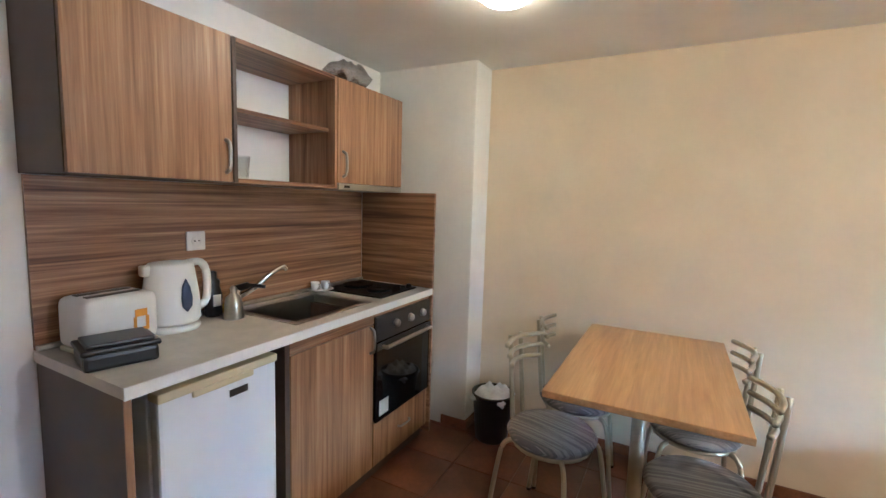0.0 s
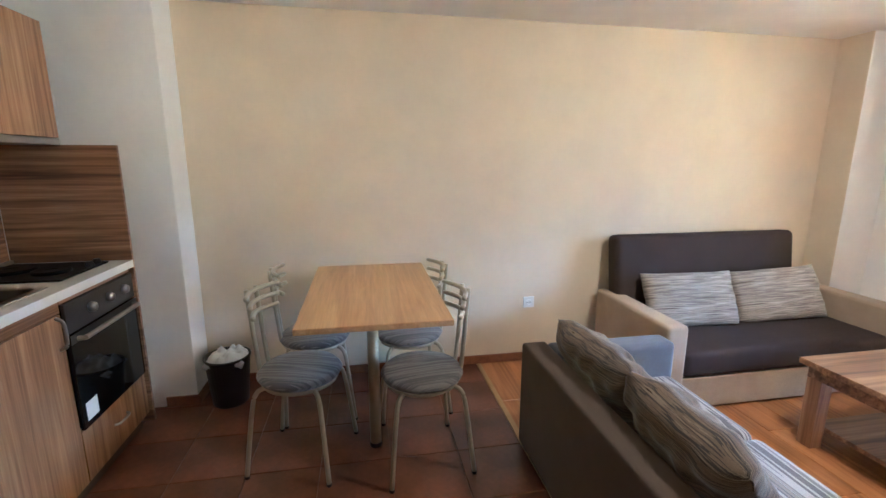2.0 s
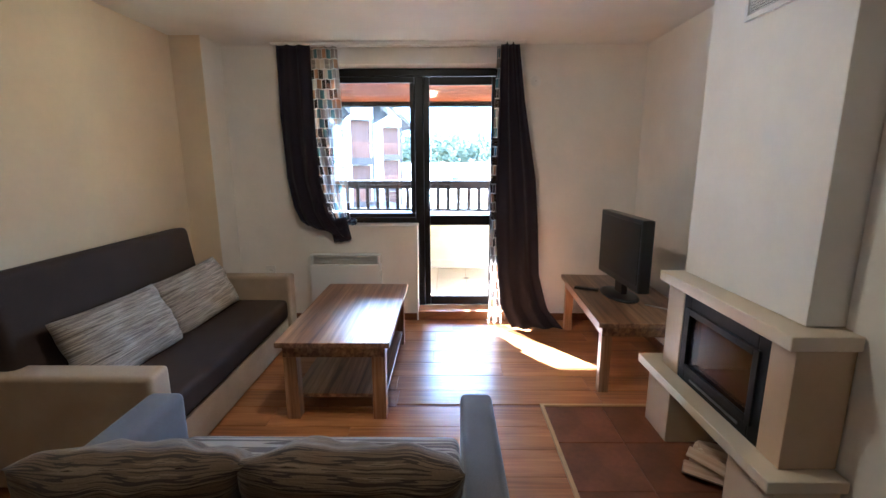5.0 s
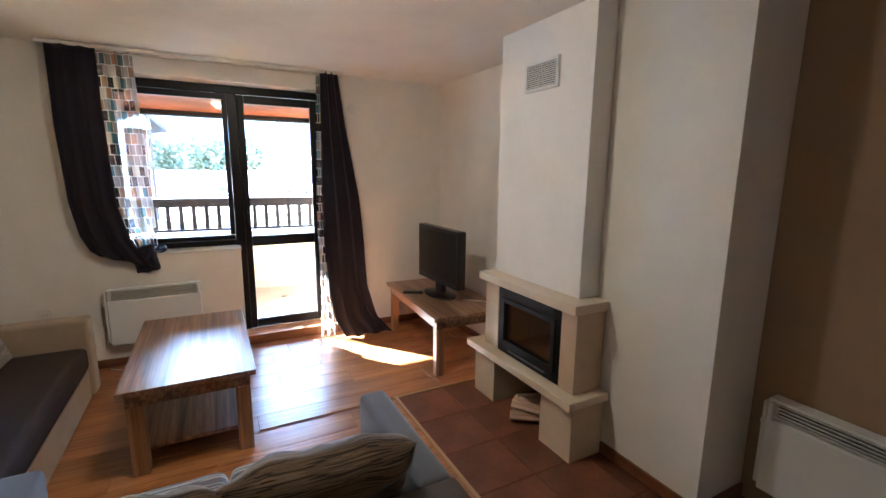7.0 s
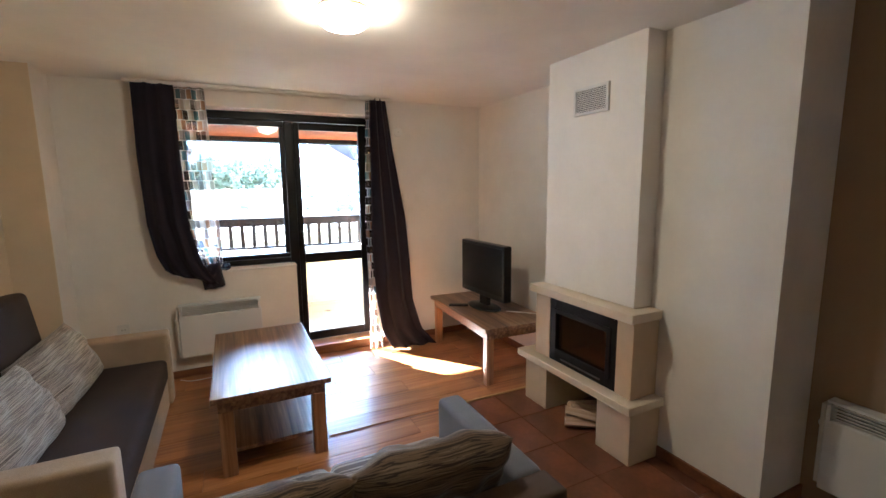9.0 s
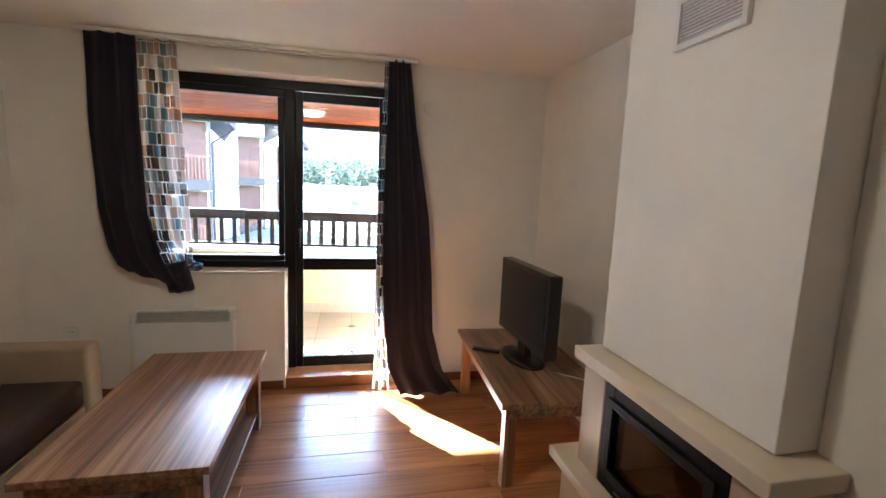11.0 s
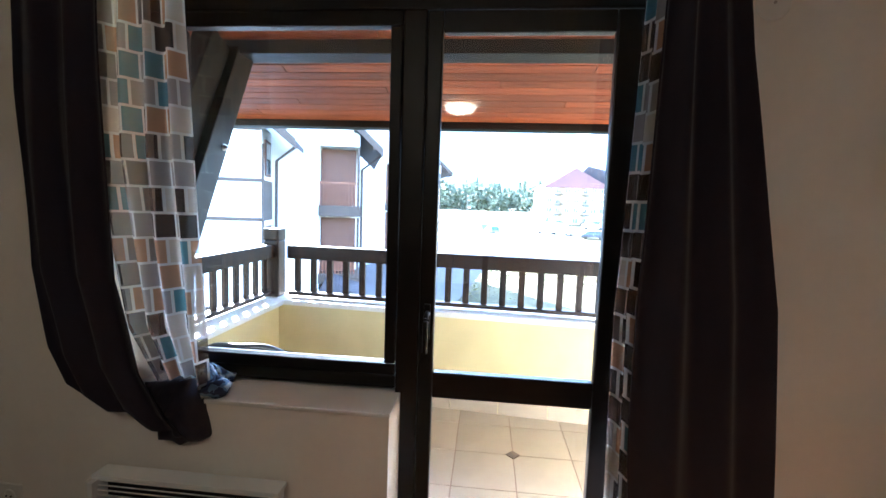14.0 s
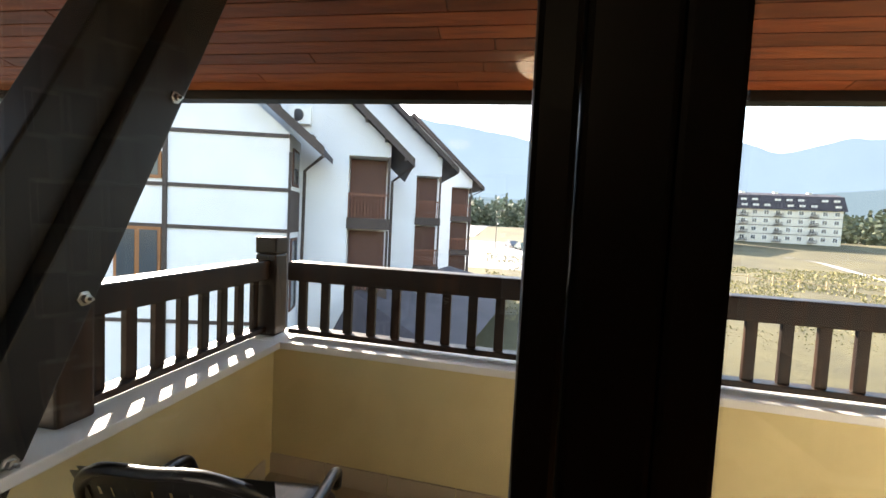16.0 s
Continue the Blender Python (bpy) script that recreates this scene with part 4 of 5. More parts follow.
# ---- heaters ----
def convector(m, label):
    """Wall panel heater: local x to its right, y away from the wall."""
    c = thing("panel_heater", label, "heater", m, "panel heaters")
    part("body", box(((-0.30, 0.0, 0.0), (0.30, 0.075, 0.335)), bev=0.008), WHITE_EN, c)
    g = part("grille", box(((-0.29, 0.015, 0.336), (-0.275, 0.088, 0.41)), ((0.275, 0.015, 0.336), (0.29, 0.085, 0.41)), ((-0.29, 0.0, 0.336), (0.29, 0.012, 0.41)), ((-0.30, 0.0, 0.408), (0.30, 0.06, 0.42))), WHITE_EN, c)
    # Black strip added as the shade in the gap behind the louvres.
    part("grille_shade_strip", box(((-0.274, 0.0125, 0.337), (0.274, 0.03, 0.407))), BLACK_PL, g, "black strip for the shade behind the louvres")
    for k in range(6):
        part("louvre", turned(box(((-0.275, -0.016, -0.0015), (0.275, 0.016, 0.0015))), pose(0, 0.062 - 0.0045 * k, 0.344 + 0.0125 * k, 35, 0, 0)), WHITE_PL, g)
    part("control_box", box(((0.302, 0.012, 0.02), (0.318, 0.066, 0.40)), bev=0.004), WHITE_PL, c)
    part("dial", turned(lathe([(0.016, 0), (0.016, 0.008), (0.01, 0.012)], 16), pose(0.318, 0.038, 0.30, 0, 90, 0)), WHITE_PL, c)
    for x in (-0.2, 0.2):
        part("bracket", box(((x - 0.02, -0.018, 0.05), (x + 0.02, -0.001, 0.30))), OVENST, c)
    return c


convector(pose(3.702, 1.53, 0.192, 0, 0, 90), "white convector heater on the wall under the window")
convector(pose(0.37, -0.982, 0.14, 0, 0, 0), "white convector heater in the shaded recess")

solid("heater_cable", tube(curve_pts([(3.69, 1.24, 0.24), (3.69, 1.22, 0.12), (3.68, 1.26, 0.012), (3.64, 1.5, 0.006), (3.60, 1.75, 0.006), (3.66, 1.86, 0.006)], 40), 0.004, 8), WHITE_PL, "thin white heater cable on the floor", "cable", True)

# ---- fireplace ----
fp = thing("fireplace", "cream marble fireplace with a black glazed stove insert", "fireplace")
part("left_block", box(((1.295, -0.655, 0.0), (1.535, -0.43, 0.31)), bev=0.004), STONE, fp)
part("right_block", box(((1.99, -1.115, 0.0), (2.215, -0.43, 0.31)), bev=0.004), STONE, fp)
part("niche_back", box(((1.365, -1.11, 0.0), (1.985, -0.98, 0.308)), ((1.365, -0.98, 0.0), (1.40, -0.66, 0.308))), STONE, fp)
part("hearth_slab", box(((1.27, -0.655, 0.312), (2.26, -0.385, 0.357)), ((1.365, -1.115, 0.312), (2.26, -0.655, 0.357)), bev=0.005), STONE_E, fp, "cream marble ledge")
part("pillar", box(((1.33, -0.655, 0.359), (1.44, -0.46, 0.79)), bev=0.003), STONE_T, fp, "tan marble pillar, side shade mixed into its colour")
part("pillar", box(((2.005, -1.115, 0.359), (2.15, -0.46, 0.79)), bev=0.003), STONE_T, fp, "tan marble pillar, side shade mixed into its colour")
part("mantel", box(((1.313, -0.655, 0.792), (2.185, -0.425, 0.842)), ((1.365, -1.115, 0.792), (2.185, -0.655, 0.842)), bev=0.005), STONE_E, fp, "cream marble mantel shelf")
ins = part("insert_frame", box(((1.442, -0.52, 0.36), (1.50, -0.462, 0.79)), ((1.945, -0.52, 0.36), (2.003, -0.462, 0.79)), ((1.50, -0.52, 0.70), (1.945, -0.462, 0.79)), ((1.50, -0.52, 0.36), (1.945, -0.462, 0.44)), bev=0.004), IRON, fp, "black cast iron stove frame")
part("glass_door", box(((1.50, -0.475, 0.44), (1.945, -0.469, 0.70))), FIREGL, ins)
part("door_frame", box(((1.478, -0.4615, 0.42), (1.51, -0.452, 0.72)), ((1.935, -0.4615, 0.42), (1.967, -0.452, 0.72)), ((1.51, -0.4615, 0.69), (1.935, -0.452, 0.72)), ((1.51, -0.4615, 0.42), (1.935, -0.452, 0.45)), bev=0.003), IRON, ins)
part("vent_slit", box(((1.55, -0.4615, 0.385), (1.89, -0.457, 0.395))), OVENST, ins)
part("firebox", box(((1.45, -0.95, 0.36), (2.0, -0.93, 0.79)), ((1.45, -0.93, 0.36), (1.47, -0.53, 0.79)), ((1.98, -0.93, 0.36), (2.0, -0.53, 0.79)), ((1.47, -0.93, 0.36), (1.98, -0.53, 0.40))), FIREIN, fp, "sooty firebrick chamber")
rng = random.Random(5)
for k in range(6):
    lg = bmesh.new()
    n = 3 + k % 2
    ring = [(0.036 * math.cos(a * math.tau / n + k) * rng.uniform(0.8, 1.25), 0.034 * math.sin(a * math.tau / n + k) * rng.uniform(0.8, 1.2)) for a in range(n)]
    L = rng.uniform(0.11, 0.15)
    v0, v1 = [lg.verts.new((-L, y, z)) for y, z in ring], [lg.verts.new((L, y * rng.uniform(0.8, 1.1), z)) for y, z in ring]
    for a in range(n):
        lg.faces.new((v0[a], v0[(a + 1) % n], v1[(a + 1) % n], v1[a]))
    lg.faces.new(v0[::-1])
    lg.faces.new(v1)
    bmesh.ops.recalc_face_normals(lg, faces=lg.faces[:])
    bmesh.ops.bevel(lg, geom=lg.edges[:], offset=0.004, segments=1, affect="EDGES")
    solid("firewood_log", lg, LOG, "split log in the niche under the hearth", "firewood", m=pose(1.70 + 0.045 * (k % 3), -0.49 - 0.06 * (k % 3) - 0.02 * (k > 2), 0.03 + 0.05 * (k // 3), rng.uniform(-10, 10), rng.uniform(-3, 3), 62 + rng.uniform(-35, 35)), group="firewood")
ve = thing("wall_vent", "white framed warm-air vent on the chimney breast", "vent", pose(1.765, -0.53, 2.003))
part("frame", box(((-0.137, 0, -0.079), (-0.118, 0.016, 0.079)), ((0.118, 0, -0.079), (0.137, 0.016, 0.079)), ((-0.118, 0, 0.06), (0.118, 0.016, 0.079)), ((-0.118, 0, -0.079), (0.118, 0.016, -0.06)), bev=0.002), WHITE_PL, ve)
part("backing", box(((-0.118, 0.0005, -0.06), (0.118, 0.003, 0.06))), BLACK_PL, ve)
for k in range(11):
    part("slat", turned(box(((-0.118, -0.004, -0.001), (0.118, 0.004, 0.001))), pose(0, 0.008, -0.053 + 0.0106 * k, 40, 0, 0)), WHITE_PL, ve)

# ---- ceiling lamps ----
for (lx, ly), lit in zip(LAMPS, LAMPGL):
    cl = thing("ceiling_lamp", "lit round frosted glass ceiling lamp", "ceiling lamp", pose(lx, ly, H), "ceiling lamps")
    part("base", lathe([(0.115, -0.001), (0.122, -0.012), (0.118, -0.017)], 36), BRASS, cl, "thin brass rim", True)
    part("shade", lathe([(0.126, -0.018), (0.128, -0.024), (0.115, -0.050), (0.085, -0.074), (0.043, -0.086), (0.001, -0.088)], 40), lit, cl, "glowing frosted glass bowl", True)

# ---- balcony ----
BZ = 0.06
SKEW = pose(5.66, 2.18, 0, 0, 0, -4.6)
balcony = structure("balcony_floor", box(((XO, -2.2, -0.25), (6.2, 2.5, BZ - 0.012))), GROUT, "tiled balcony floor slab", "floor")
par = thing("balcony_parapet", "pale yellow rendered parapet with a light cap", "parapet")
front = part("front_wall", turned(box(((-0.10, -4.4, -0.25), (0.10, 0.12, 0.715))), SKEW), YPLAST, par)
part("front_cap", turned(box(((-0.13, -4.4, 0.716), (0.13, 0.15, 0.752)), bev=0.006), SKEW), CAPST, par, "sunlit pale parapet cap")
part("side_wall", box(((XO + 0.001, 2.165, -0.25), (5.555, 2.36, 0.715))), YPLAST, par)
part("side_cap", box(((XO + 0.001, 2.115, 0.716), (5.525, 2.39, 0.752)), bev=0.006), CAPST, par)
for k in range(13):
    part("skirting_tile", turned(box(((-0.112, -4.35 + 0.335 * k, BZ), (-0.101, -4.02 + 0.335 * k, BZ + 0.10)), bev=0.002), SKEW), BTILE, par)
for k in range(4):
    part("skirting_tile", box(((4.15 + 0.335 * k, 2.153, BZ), (4.48 + 0.335 * k, 2.164, BZ + 0.10)), bev=0.002), BTILE, par)
rl = thing("balcony_railing", "dark stained timber railing on the parapet", "railing")
RT = 1.15


def rail_run(y0, y1, m, n):
    part("handrail", turned(box(((-0.05, y0, RT - 0.10), (0.05, y1, RT)), bev=0.008), m), OUTWOOD, rl)
    part("bottom_rail", turned(box(((-0.035, y0, 0.772), (0.035, y1, 0.80)), bev=0.005), m), OUTWOOD, rl)
    for k in range(n):
        y = y0 + (y1 - y0) * (k + 0.5) / n
        part("baluster", turned(box(((-0.012, y - 0.022, 0.80), (0.012, y + 0.022, RT - 0.10)), bev=0.003), m), OUTWOOD, rl)


rail_run(-4.3, -0.055, SKEW, 33)
SIDE = pose(5.66, 2.275, 0, 0, 0, 90)
rail_run(0.055, 1.03, SIDE, 8)
for m in (pose(5.66, 2.25, 0), pose(4.58, 2.275, 0)):
    po = part("post", turned(box(((-0.058, -0.058, 0.753), (0.058, 0.058, RT + 0.03)), ((-0.06, -0.06, RT + 0.031), (0.06, 0.06, RT + 0.12)), bev=0.01), m), OUTWOOD, rl, "square timber post with a chamfered cap")
br = thing("roof_brace", "thick dark grey diagonal timber roof brace", "brace")
B0, B1 = Vector((4.27, 2.225, 0.59)), Vector((4.862, 2.225, 1.765))
ang = math.degrees(math.atan2(B1.z - B0.z, B1.x - B0.x))
BM = Matrix.Translation(B0) @ pose(0, 0, 0, 0, -ang, 0)
part("beam", turned(box(((-0.30, -0.075, -0.035), (1.98, 0.075, 0.125)), bev=0.008), BM), BRACE, br)
part("upper_beam", turned(box(((-0.20, -0.03, 0.128), (1.90, 0.09, 0.30)), bev=0.008), BM), BRACE, br)
for d in (0.19, 0.605, 1.316):
    part("bolt", turned(join(lathe([(0.022, 0), (0.022, 0.004), (0.013, 0.005), (0.013, 0.016), (0.004, 0.017)], 6), lathe([(0.005, 0), (0.005, 0.03)], 8)), BM @ pose(d, -0.075, 0.0, 90, 0, 0)), STEEL, br, "steel bolt and washer")
structure("purlin", box(((5.03, -2.2, 2.335), (5.20, 3.6, 2.43)), bev=0.006), BRACE, "dark timber purlin under the balcony roof", "beam")
SLOPE = -math.degrees(math.atan2(0.46, 2.05))
RM = pose(6.17, 0, 2.15, 0, -SLOPE, 0)
soffit = thing("balcony_roof", "sloping balcony roof with red-brown boarded underside", "roof")
part("deck", turned(box(((-2.3, -3.0, 0.022), (0.1, 7.0, 0.10))), RM), BRACE, soffit)
part("fascia", turned(box(((-0.03, -3.0, -0.045), (0.03, 7.0, 0.02)), bev=0.004), RM), FRAME, soffit, "dark fascia board")
structure("wall_gable", box(((XO, -2.4, -0.25), (6.1, -2.2, 2.6))), YPLAST, "rendered side wall of the balcony", "wall")
structure("outer_wall_upper", box(((XE, -3.0, H + 0.152), (XO, 3.6, 2.75))), YPLAST, "rendered wall above the balcony window", "wall")


def plastic_chair(m):
    c = thing("garden_chair", "dark plastic garden chair with a perforated back", "chair", m, "balcony chairs")
    b = bmesh.new()
    n = 22
    for sgn in (0, 1):
        rows = []
        for j in range(9):
            z = 0.42 + 0.38 * j / 8
            row = []
            for i in range(n + 1):
                u = 2 * i / n - 1
                top = 0.055 * (1 - u * u) * (j / 8)
                x = -0.24 + 0.07 * u * u - 0.12 * (j / 8) - 0.018 * sgn
                row.append(b.verts.new((x, 0.25 * u * (0.9 + 0.1 * j / 8), z + top)))
            rows.append(row)
        for j in range(8):
            for i in range(n):
                if 2 <= j <= 6 and i % 2 == 1 and 2 < i < n - 2 and j % 2 == 0:
                    continue
                q = (rows[j][i], rows[j][i + 1], rows[j + 1][i + 1], rows[j + 1][i])
                b.faces.new(q if sgn == 0 else q[::-1])
    part("backrest", b, BLACK_PL, c, "perforated back panel", True)
    part("rim", tube(curve_pts([(-0.17, -0.25, 0.42), (-0.27, -0.25, 0.70), (-0.36, -0.14, 0.845), (-0.375, 0, 0.858), (-0.36, 0.14, 0.845), (-0.27, 0.25, 0.70), (-0.17, 0.25, 0.42)], 36), 0.017), BLACK_PL, c, "", True)
    part("seat", turned(cushion(0.46, 0.46, 0.05, 6, 14, wrinkle=0), pose(0, 0, 0.42)), BLACK_PL, c, "", True)
    for s in (-1, 1):
        part("armrest", tube(curve_pts([(-0.25, 0.25 * s, 0.57), (-0.05, 0.27 * s, 0.55), (0.15, 0.27 * s, 0.53), (0.20, 0.26 * s, 0.44)], 18), 0.02), BLACK_PL, c, "", True)
        for x in (-0.2, 0.2):
            part("leg", tube([(x * 0.9, 0.2 * s, 0.41), (x * 1.25, 0.25 * s, 0)], [0.022, 0.016]), BLACK_PL, c, "", True)
    return c


pc = plastic_chair(pose(4.72, 1.80, BZ, 0, 0, 6) @ Matrix.Diagonal((1, 1, 0.86, 1)))
copy_thing(pc, pose(4.60, 1.27, BZ, 0, 0, -4))
structure("outer_sill", box(((3.946, 0.94, 0.838), (4.13, 1.80, 0.868)), bev=0.004), WHITE_EN, "sunlit white outer window sill", "window sill")

# ---- ground and distance ----
GRASS = plain("dry_meadow", (0.105, 0.088, 0.030), 0.95, scale=0.9, var=0.5, rel=0.6, fine=0.1)
ROAD = plain("pale_road", (0.36, 0.34, 0.32), 0.9, scale=3, var=0.12)
NWHITE = plain("white_render", (0.72, 0.73, 0.75), 0.9, scale=12, var=0.05)
NBROWN = plain("brown_trim", (0.05, 0.033, 0.028), 0.6, scale=12, var=0.2)
NBOARD = grained("brown_shutter_boards", [(0.06, 0.022, 0.014), (0.12, 0.045, 0.026)], "x", 0.6, 12)
NRAIL = grained("red_brown_rail_wood", [(0.13, 0.045, 0.025), (0.22, 0.085, 0.045)], "z", 0.6, 12)
NORANGE = grained("orange_window_wood", [(0.20, 0.07, 0.02), (0.36, 0.15, 0.05)], "z", 0.5, 20)
ROOFM = plain("dark_shingles", (0.055, 0.045, 0.05), 0.8, scale=6, var=0.3, rel=0.5, fine=0.02)
REDROOF = plain("red_brown_roof", (0.17, 0.075, 0.06), 0.8, scale=2, var=0.2)
WINGL = plain("far_window_glass", (0.05, 0.07, 0.09), 0.1, scale=1, var=0.2, rel=0)
HWALL = plain("hotel_cream_render", (0.62, 0.58, 0.50), 0.9, scale=1, var=0.06)
HTAN = plain("hotel_tan_render", (0.42, 0.31, 0.18), 0.9, scale=1, var=0.06)


def ground_z(x):
    return float(np.interp(x, (-60, 25, 60, 100, 130, 165, 400, 4000), (-5, -5, -4.0, -2.8, -2.2, 0.4, 2.5, 2.5)))


def sheet(x0, x1, y0, y1, nx, ny, lift, mat, name, label, cat, edge=None):
    bm = bmesh.new()
    g = [[bm.verts.new((x0 + (x1 - x0) * (i / nx) ** 1.6, y0 + (y1 - y0) * j / ny + (edge(x0 + (x1 - x0) * (i / nx) ** 1.6) if edge else 0), ground_z(x0 + (x1 - x0) * (i / nx) ** 1.6) + lift)) for j in range(ny + 1)] for i in range(nx + 1)]
    for i in range(nx):
        for j in range(ny):
            bm.faces.new((g[i][j], g[i + 1][j], g[i + 1][j + 1], g[i][j + 1]))
    return structure(name, bm, mat, label, cat)


sheet(-60, 4000, -3000, 3000, 60, 40, 0, GRASS, "ground", "dry autumn meadow reaching to the hills", "ground")
sheet(58, 126, -16, 12, 16, 2, 0.05, ROAD, "parking_lot", "pale gravel car park before the hotel", "parking lot")
rd = bmesh.new()
pr = None
for q in curve_pts([(100, -10, 0), (112, -30, 0), (118, -46, 0), (112, -56, 0), (99, -57, 0), (84, -52.5, 0), (70, -48.5, 0), (54, -43, 0)], 40):
    w = 2.4
    a, b = rd.verts.new((q.x - w, q.y, ground_z(q.x - w) + 0.06)), rd.verts.new((q.x + w, q.y, ground_z(q.x + w) + 0.06))
    if pr:
        rd.faces.new((pr[0], pr[1], b, a))
    pr = (a, b)
structure("road", rd, ROAD, "pale dirt track through the meadow", "road")
sheet(60, 400, 12, 20, 12, 2, 0.05, ROAD, "road", "pale road leading to the woods", "road")
fe = thing("field_fence", "low weathered rail fence in the meadow", "fence")
for k in range(14):
    x, y = 62 - 0.9 * k, -22 - 2.2 * k
    z = ground_z(x)
    part("post", box(((x - 0.07, y - 0.07, z), (x + 0.07, y + 0.07, z + 1.0))), HTAN, fe)
    part("rail", tube([(x, y, z + 0.8), (x - 0.9, y - 2.2, ground_z(x - 0.9) + (0.8 if k % 2 else 0.45))], 0.06, 6), HTAN, fe)

# mountains, the haze of distance put into a self-lit blue colour
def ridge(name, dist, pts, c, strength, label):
    m, t, b = nodes_of(name + "_painted_haze")
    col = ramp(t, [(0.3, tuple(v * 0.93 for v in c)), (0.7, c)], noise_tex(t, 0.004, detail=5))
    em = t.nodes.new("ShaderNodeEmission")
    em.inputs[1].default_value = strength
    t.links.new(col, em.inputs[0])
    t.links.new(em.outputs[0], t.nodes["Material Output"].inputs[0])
    bm = bmesh.new()
    pr = None
    n = 160
    for i in range(n + 1):
        a = -80 + 150 * i / n
        h = float(np.interp(a, [p[0] for p in pts], [p[1] for p in pts])) + 0.35 * noise.noise((a * 0.25, dist, 0)) + 0.12 * noise.noise((a, dist, 0))
        r = radians(a)
        d = dist * (1 + 0.02 * noise.noise((a * 0.1, 0, 7)))
        v = [bm.verts.new((d * f * math.cos(r), d * f * math.sin(r), z)) for f, z in ((0.86, -6), (0.95, d * math.tan(radians(h)) * 0.55), (1, d * math.tan(radians(h))), (1.1, -6))]
        if pr:
            for k in range(3):
                bm.faces.new((pr[k], v[k], v[k + 1], pr[k + 1]))
        pr = v
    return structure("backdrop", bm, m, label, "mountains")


ridge("far_ridge", 3200, [(-80, 7), (-50, 8.5), (-42, 9.3), (-36.6, 9.7), (-34.8, 9.6), (-33, 10.0), (-31, 9.3), (-29.5, 9.0), (-27.2, 8.6), (-25.5, 9.4), (-22.8, 10.6), (-19.4, 10.2), (-14.6, 9.4), (-8, 9.6), (1.5, 11.3), (8.8, 12.5), (14, 13), (30, 9), (70, 5)], (0.46, 0.66, 0.86), 0.255, "blue mountain ridge on the horizon, haze painted in its colour")
ridge("near_ridge", 2300, [(-80, 4.5), (-45, 5.5), (-34, 5.0), (-20, 3.2), (-8, 3.0), (4, 3.6), (12, 3.0), (70, 2.5)], (0.40, 0.58, 0.70), 0.21, "wooded foothills, haze painted in their colour")


def foliage(name, c):
    m, t, b = nodes_of(name)
    gi = t.nodes.new("ShaderNodeNewGeometry")
    col = ramp(t, [(0, tuple(v * 0.5 for v in c)), (0.6, c), (1, tuple(v * 1.6 for v in c))], gi.outputs["Random Per Island"])
    t.links.new(col, b.inputs["Base Color"])
    b.inputs["Roughness"].default_value = 0.8
    return m


GREEN, DARKG, RUST, YEL = foliage("green_leaves", (0.12, 0.14, 0.085)), foliage("conifer_needles", (0.035, 0.06, 0.03)), foliage("rust_leaves", (0.30, 0.12, 0.05)), foliage("yellow_leaves", (0.50, 0.36, 0.05))
rg = random.Random(21)
V, F = [], []
for k in range(44000):
    x = 9 + 71 * rg.random() ** 1.5
    y = rg.uniform(-0.75, 0.06) * (x + 14)
    if noise.noise((x * 0.12, y * 0.12, 2)) < -0.25:
        continue
    z, a, h = ground_z(x), rg.random() * math.tau, rg.uniform(0.04, 0.12) * (0.7 + x / 50)
    dx, dy = math.cos(a) * h * 0.5, math.sin(a) * h * 0.5
    o = len(V)
    V += [(x - dx, y - dy, z), (x + dx, y + dy, z), (x + dx * 0.6 + 0.1 * h, y + dy * 0.6, z + h), (x - dx * 0.4, y - dy * 0.4 + 0.1 * h, z + h * 0.8)]
    F.append((o, o + 1, o + 2, o + 3))
me = bpy.data.meshes.new("grass")
me.from_pydata(V, [], F)
me.materials.append(foliage("dry_grass_blades", (0.26, 0.22, 0.085)))
tagged(new("grass", me), "tufts of dry autumn grass on the meadow", "grass", "", "stuff")
BARK = plain("bark", (0.07, 0.05, 0.04), 0.9, scale=8, var=0.3)


def crown_mesh(rx, rz, n, leaf, rg, cone=False):
    vs, fs = [], []
    for _ in range(n):
        if cone:
            h = rg.random() ** 1.4
            r = rx * (1 - h) * rg.uniform(0.35, 1.05) * (0.75 + 0.25 * math.cos(h * 40))
            a = rg.random() * math.tau
            c = Vector((r * math.cos(a), r * math.sin(a), rz * 2 * h - rz))
        else:
            v = Vector((rg.gauss(0, 1), rg.gauss(0, 1), rg.gauss(0, 1))).normalized() * rg.uniform(0.55, 1) ** 0.5
            k = 0.78 + 0.42 * noise.noise(v * 2.3 + Vector((rx, 0, 0)))
            c = Vector((v.x * rx * k, v.y * rx * k, v.z * rz * k))
        u = Vector((rg.gauss(0, 1), rg.gauss(0, 1), rg.gauss(0, 1))).normalized()
        w = u.orthogonal().normalized()
        s = leaf * rg.uniform(0.6, 1.3)
        i = len(vs)
        vs += [c + u * s, c + w * s * 0.6, c - u * s, c - w * s * 0.6]
        fs.append((i, i + 1, i + 2, i + 3))
    return vs, fs


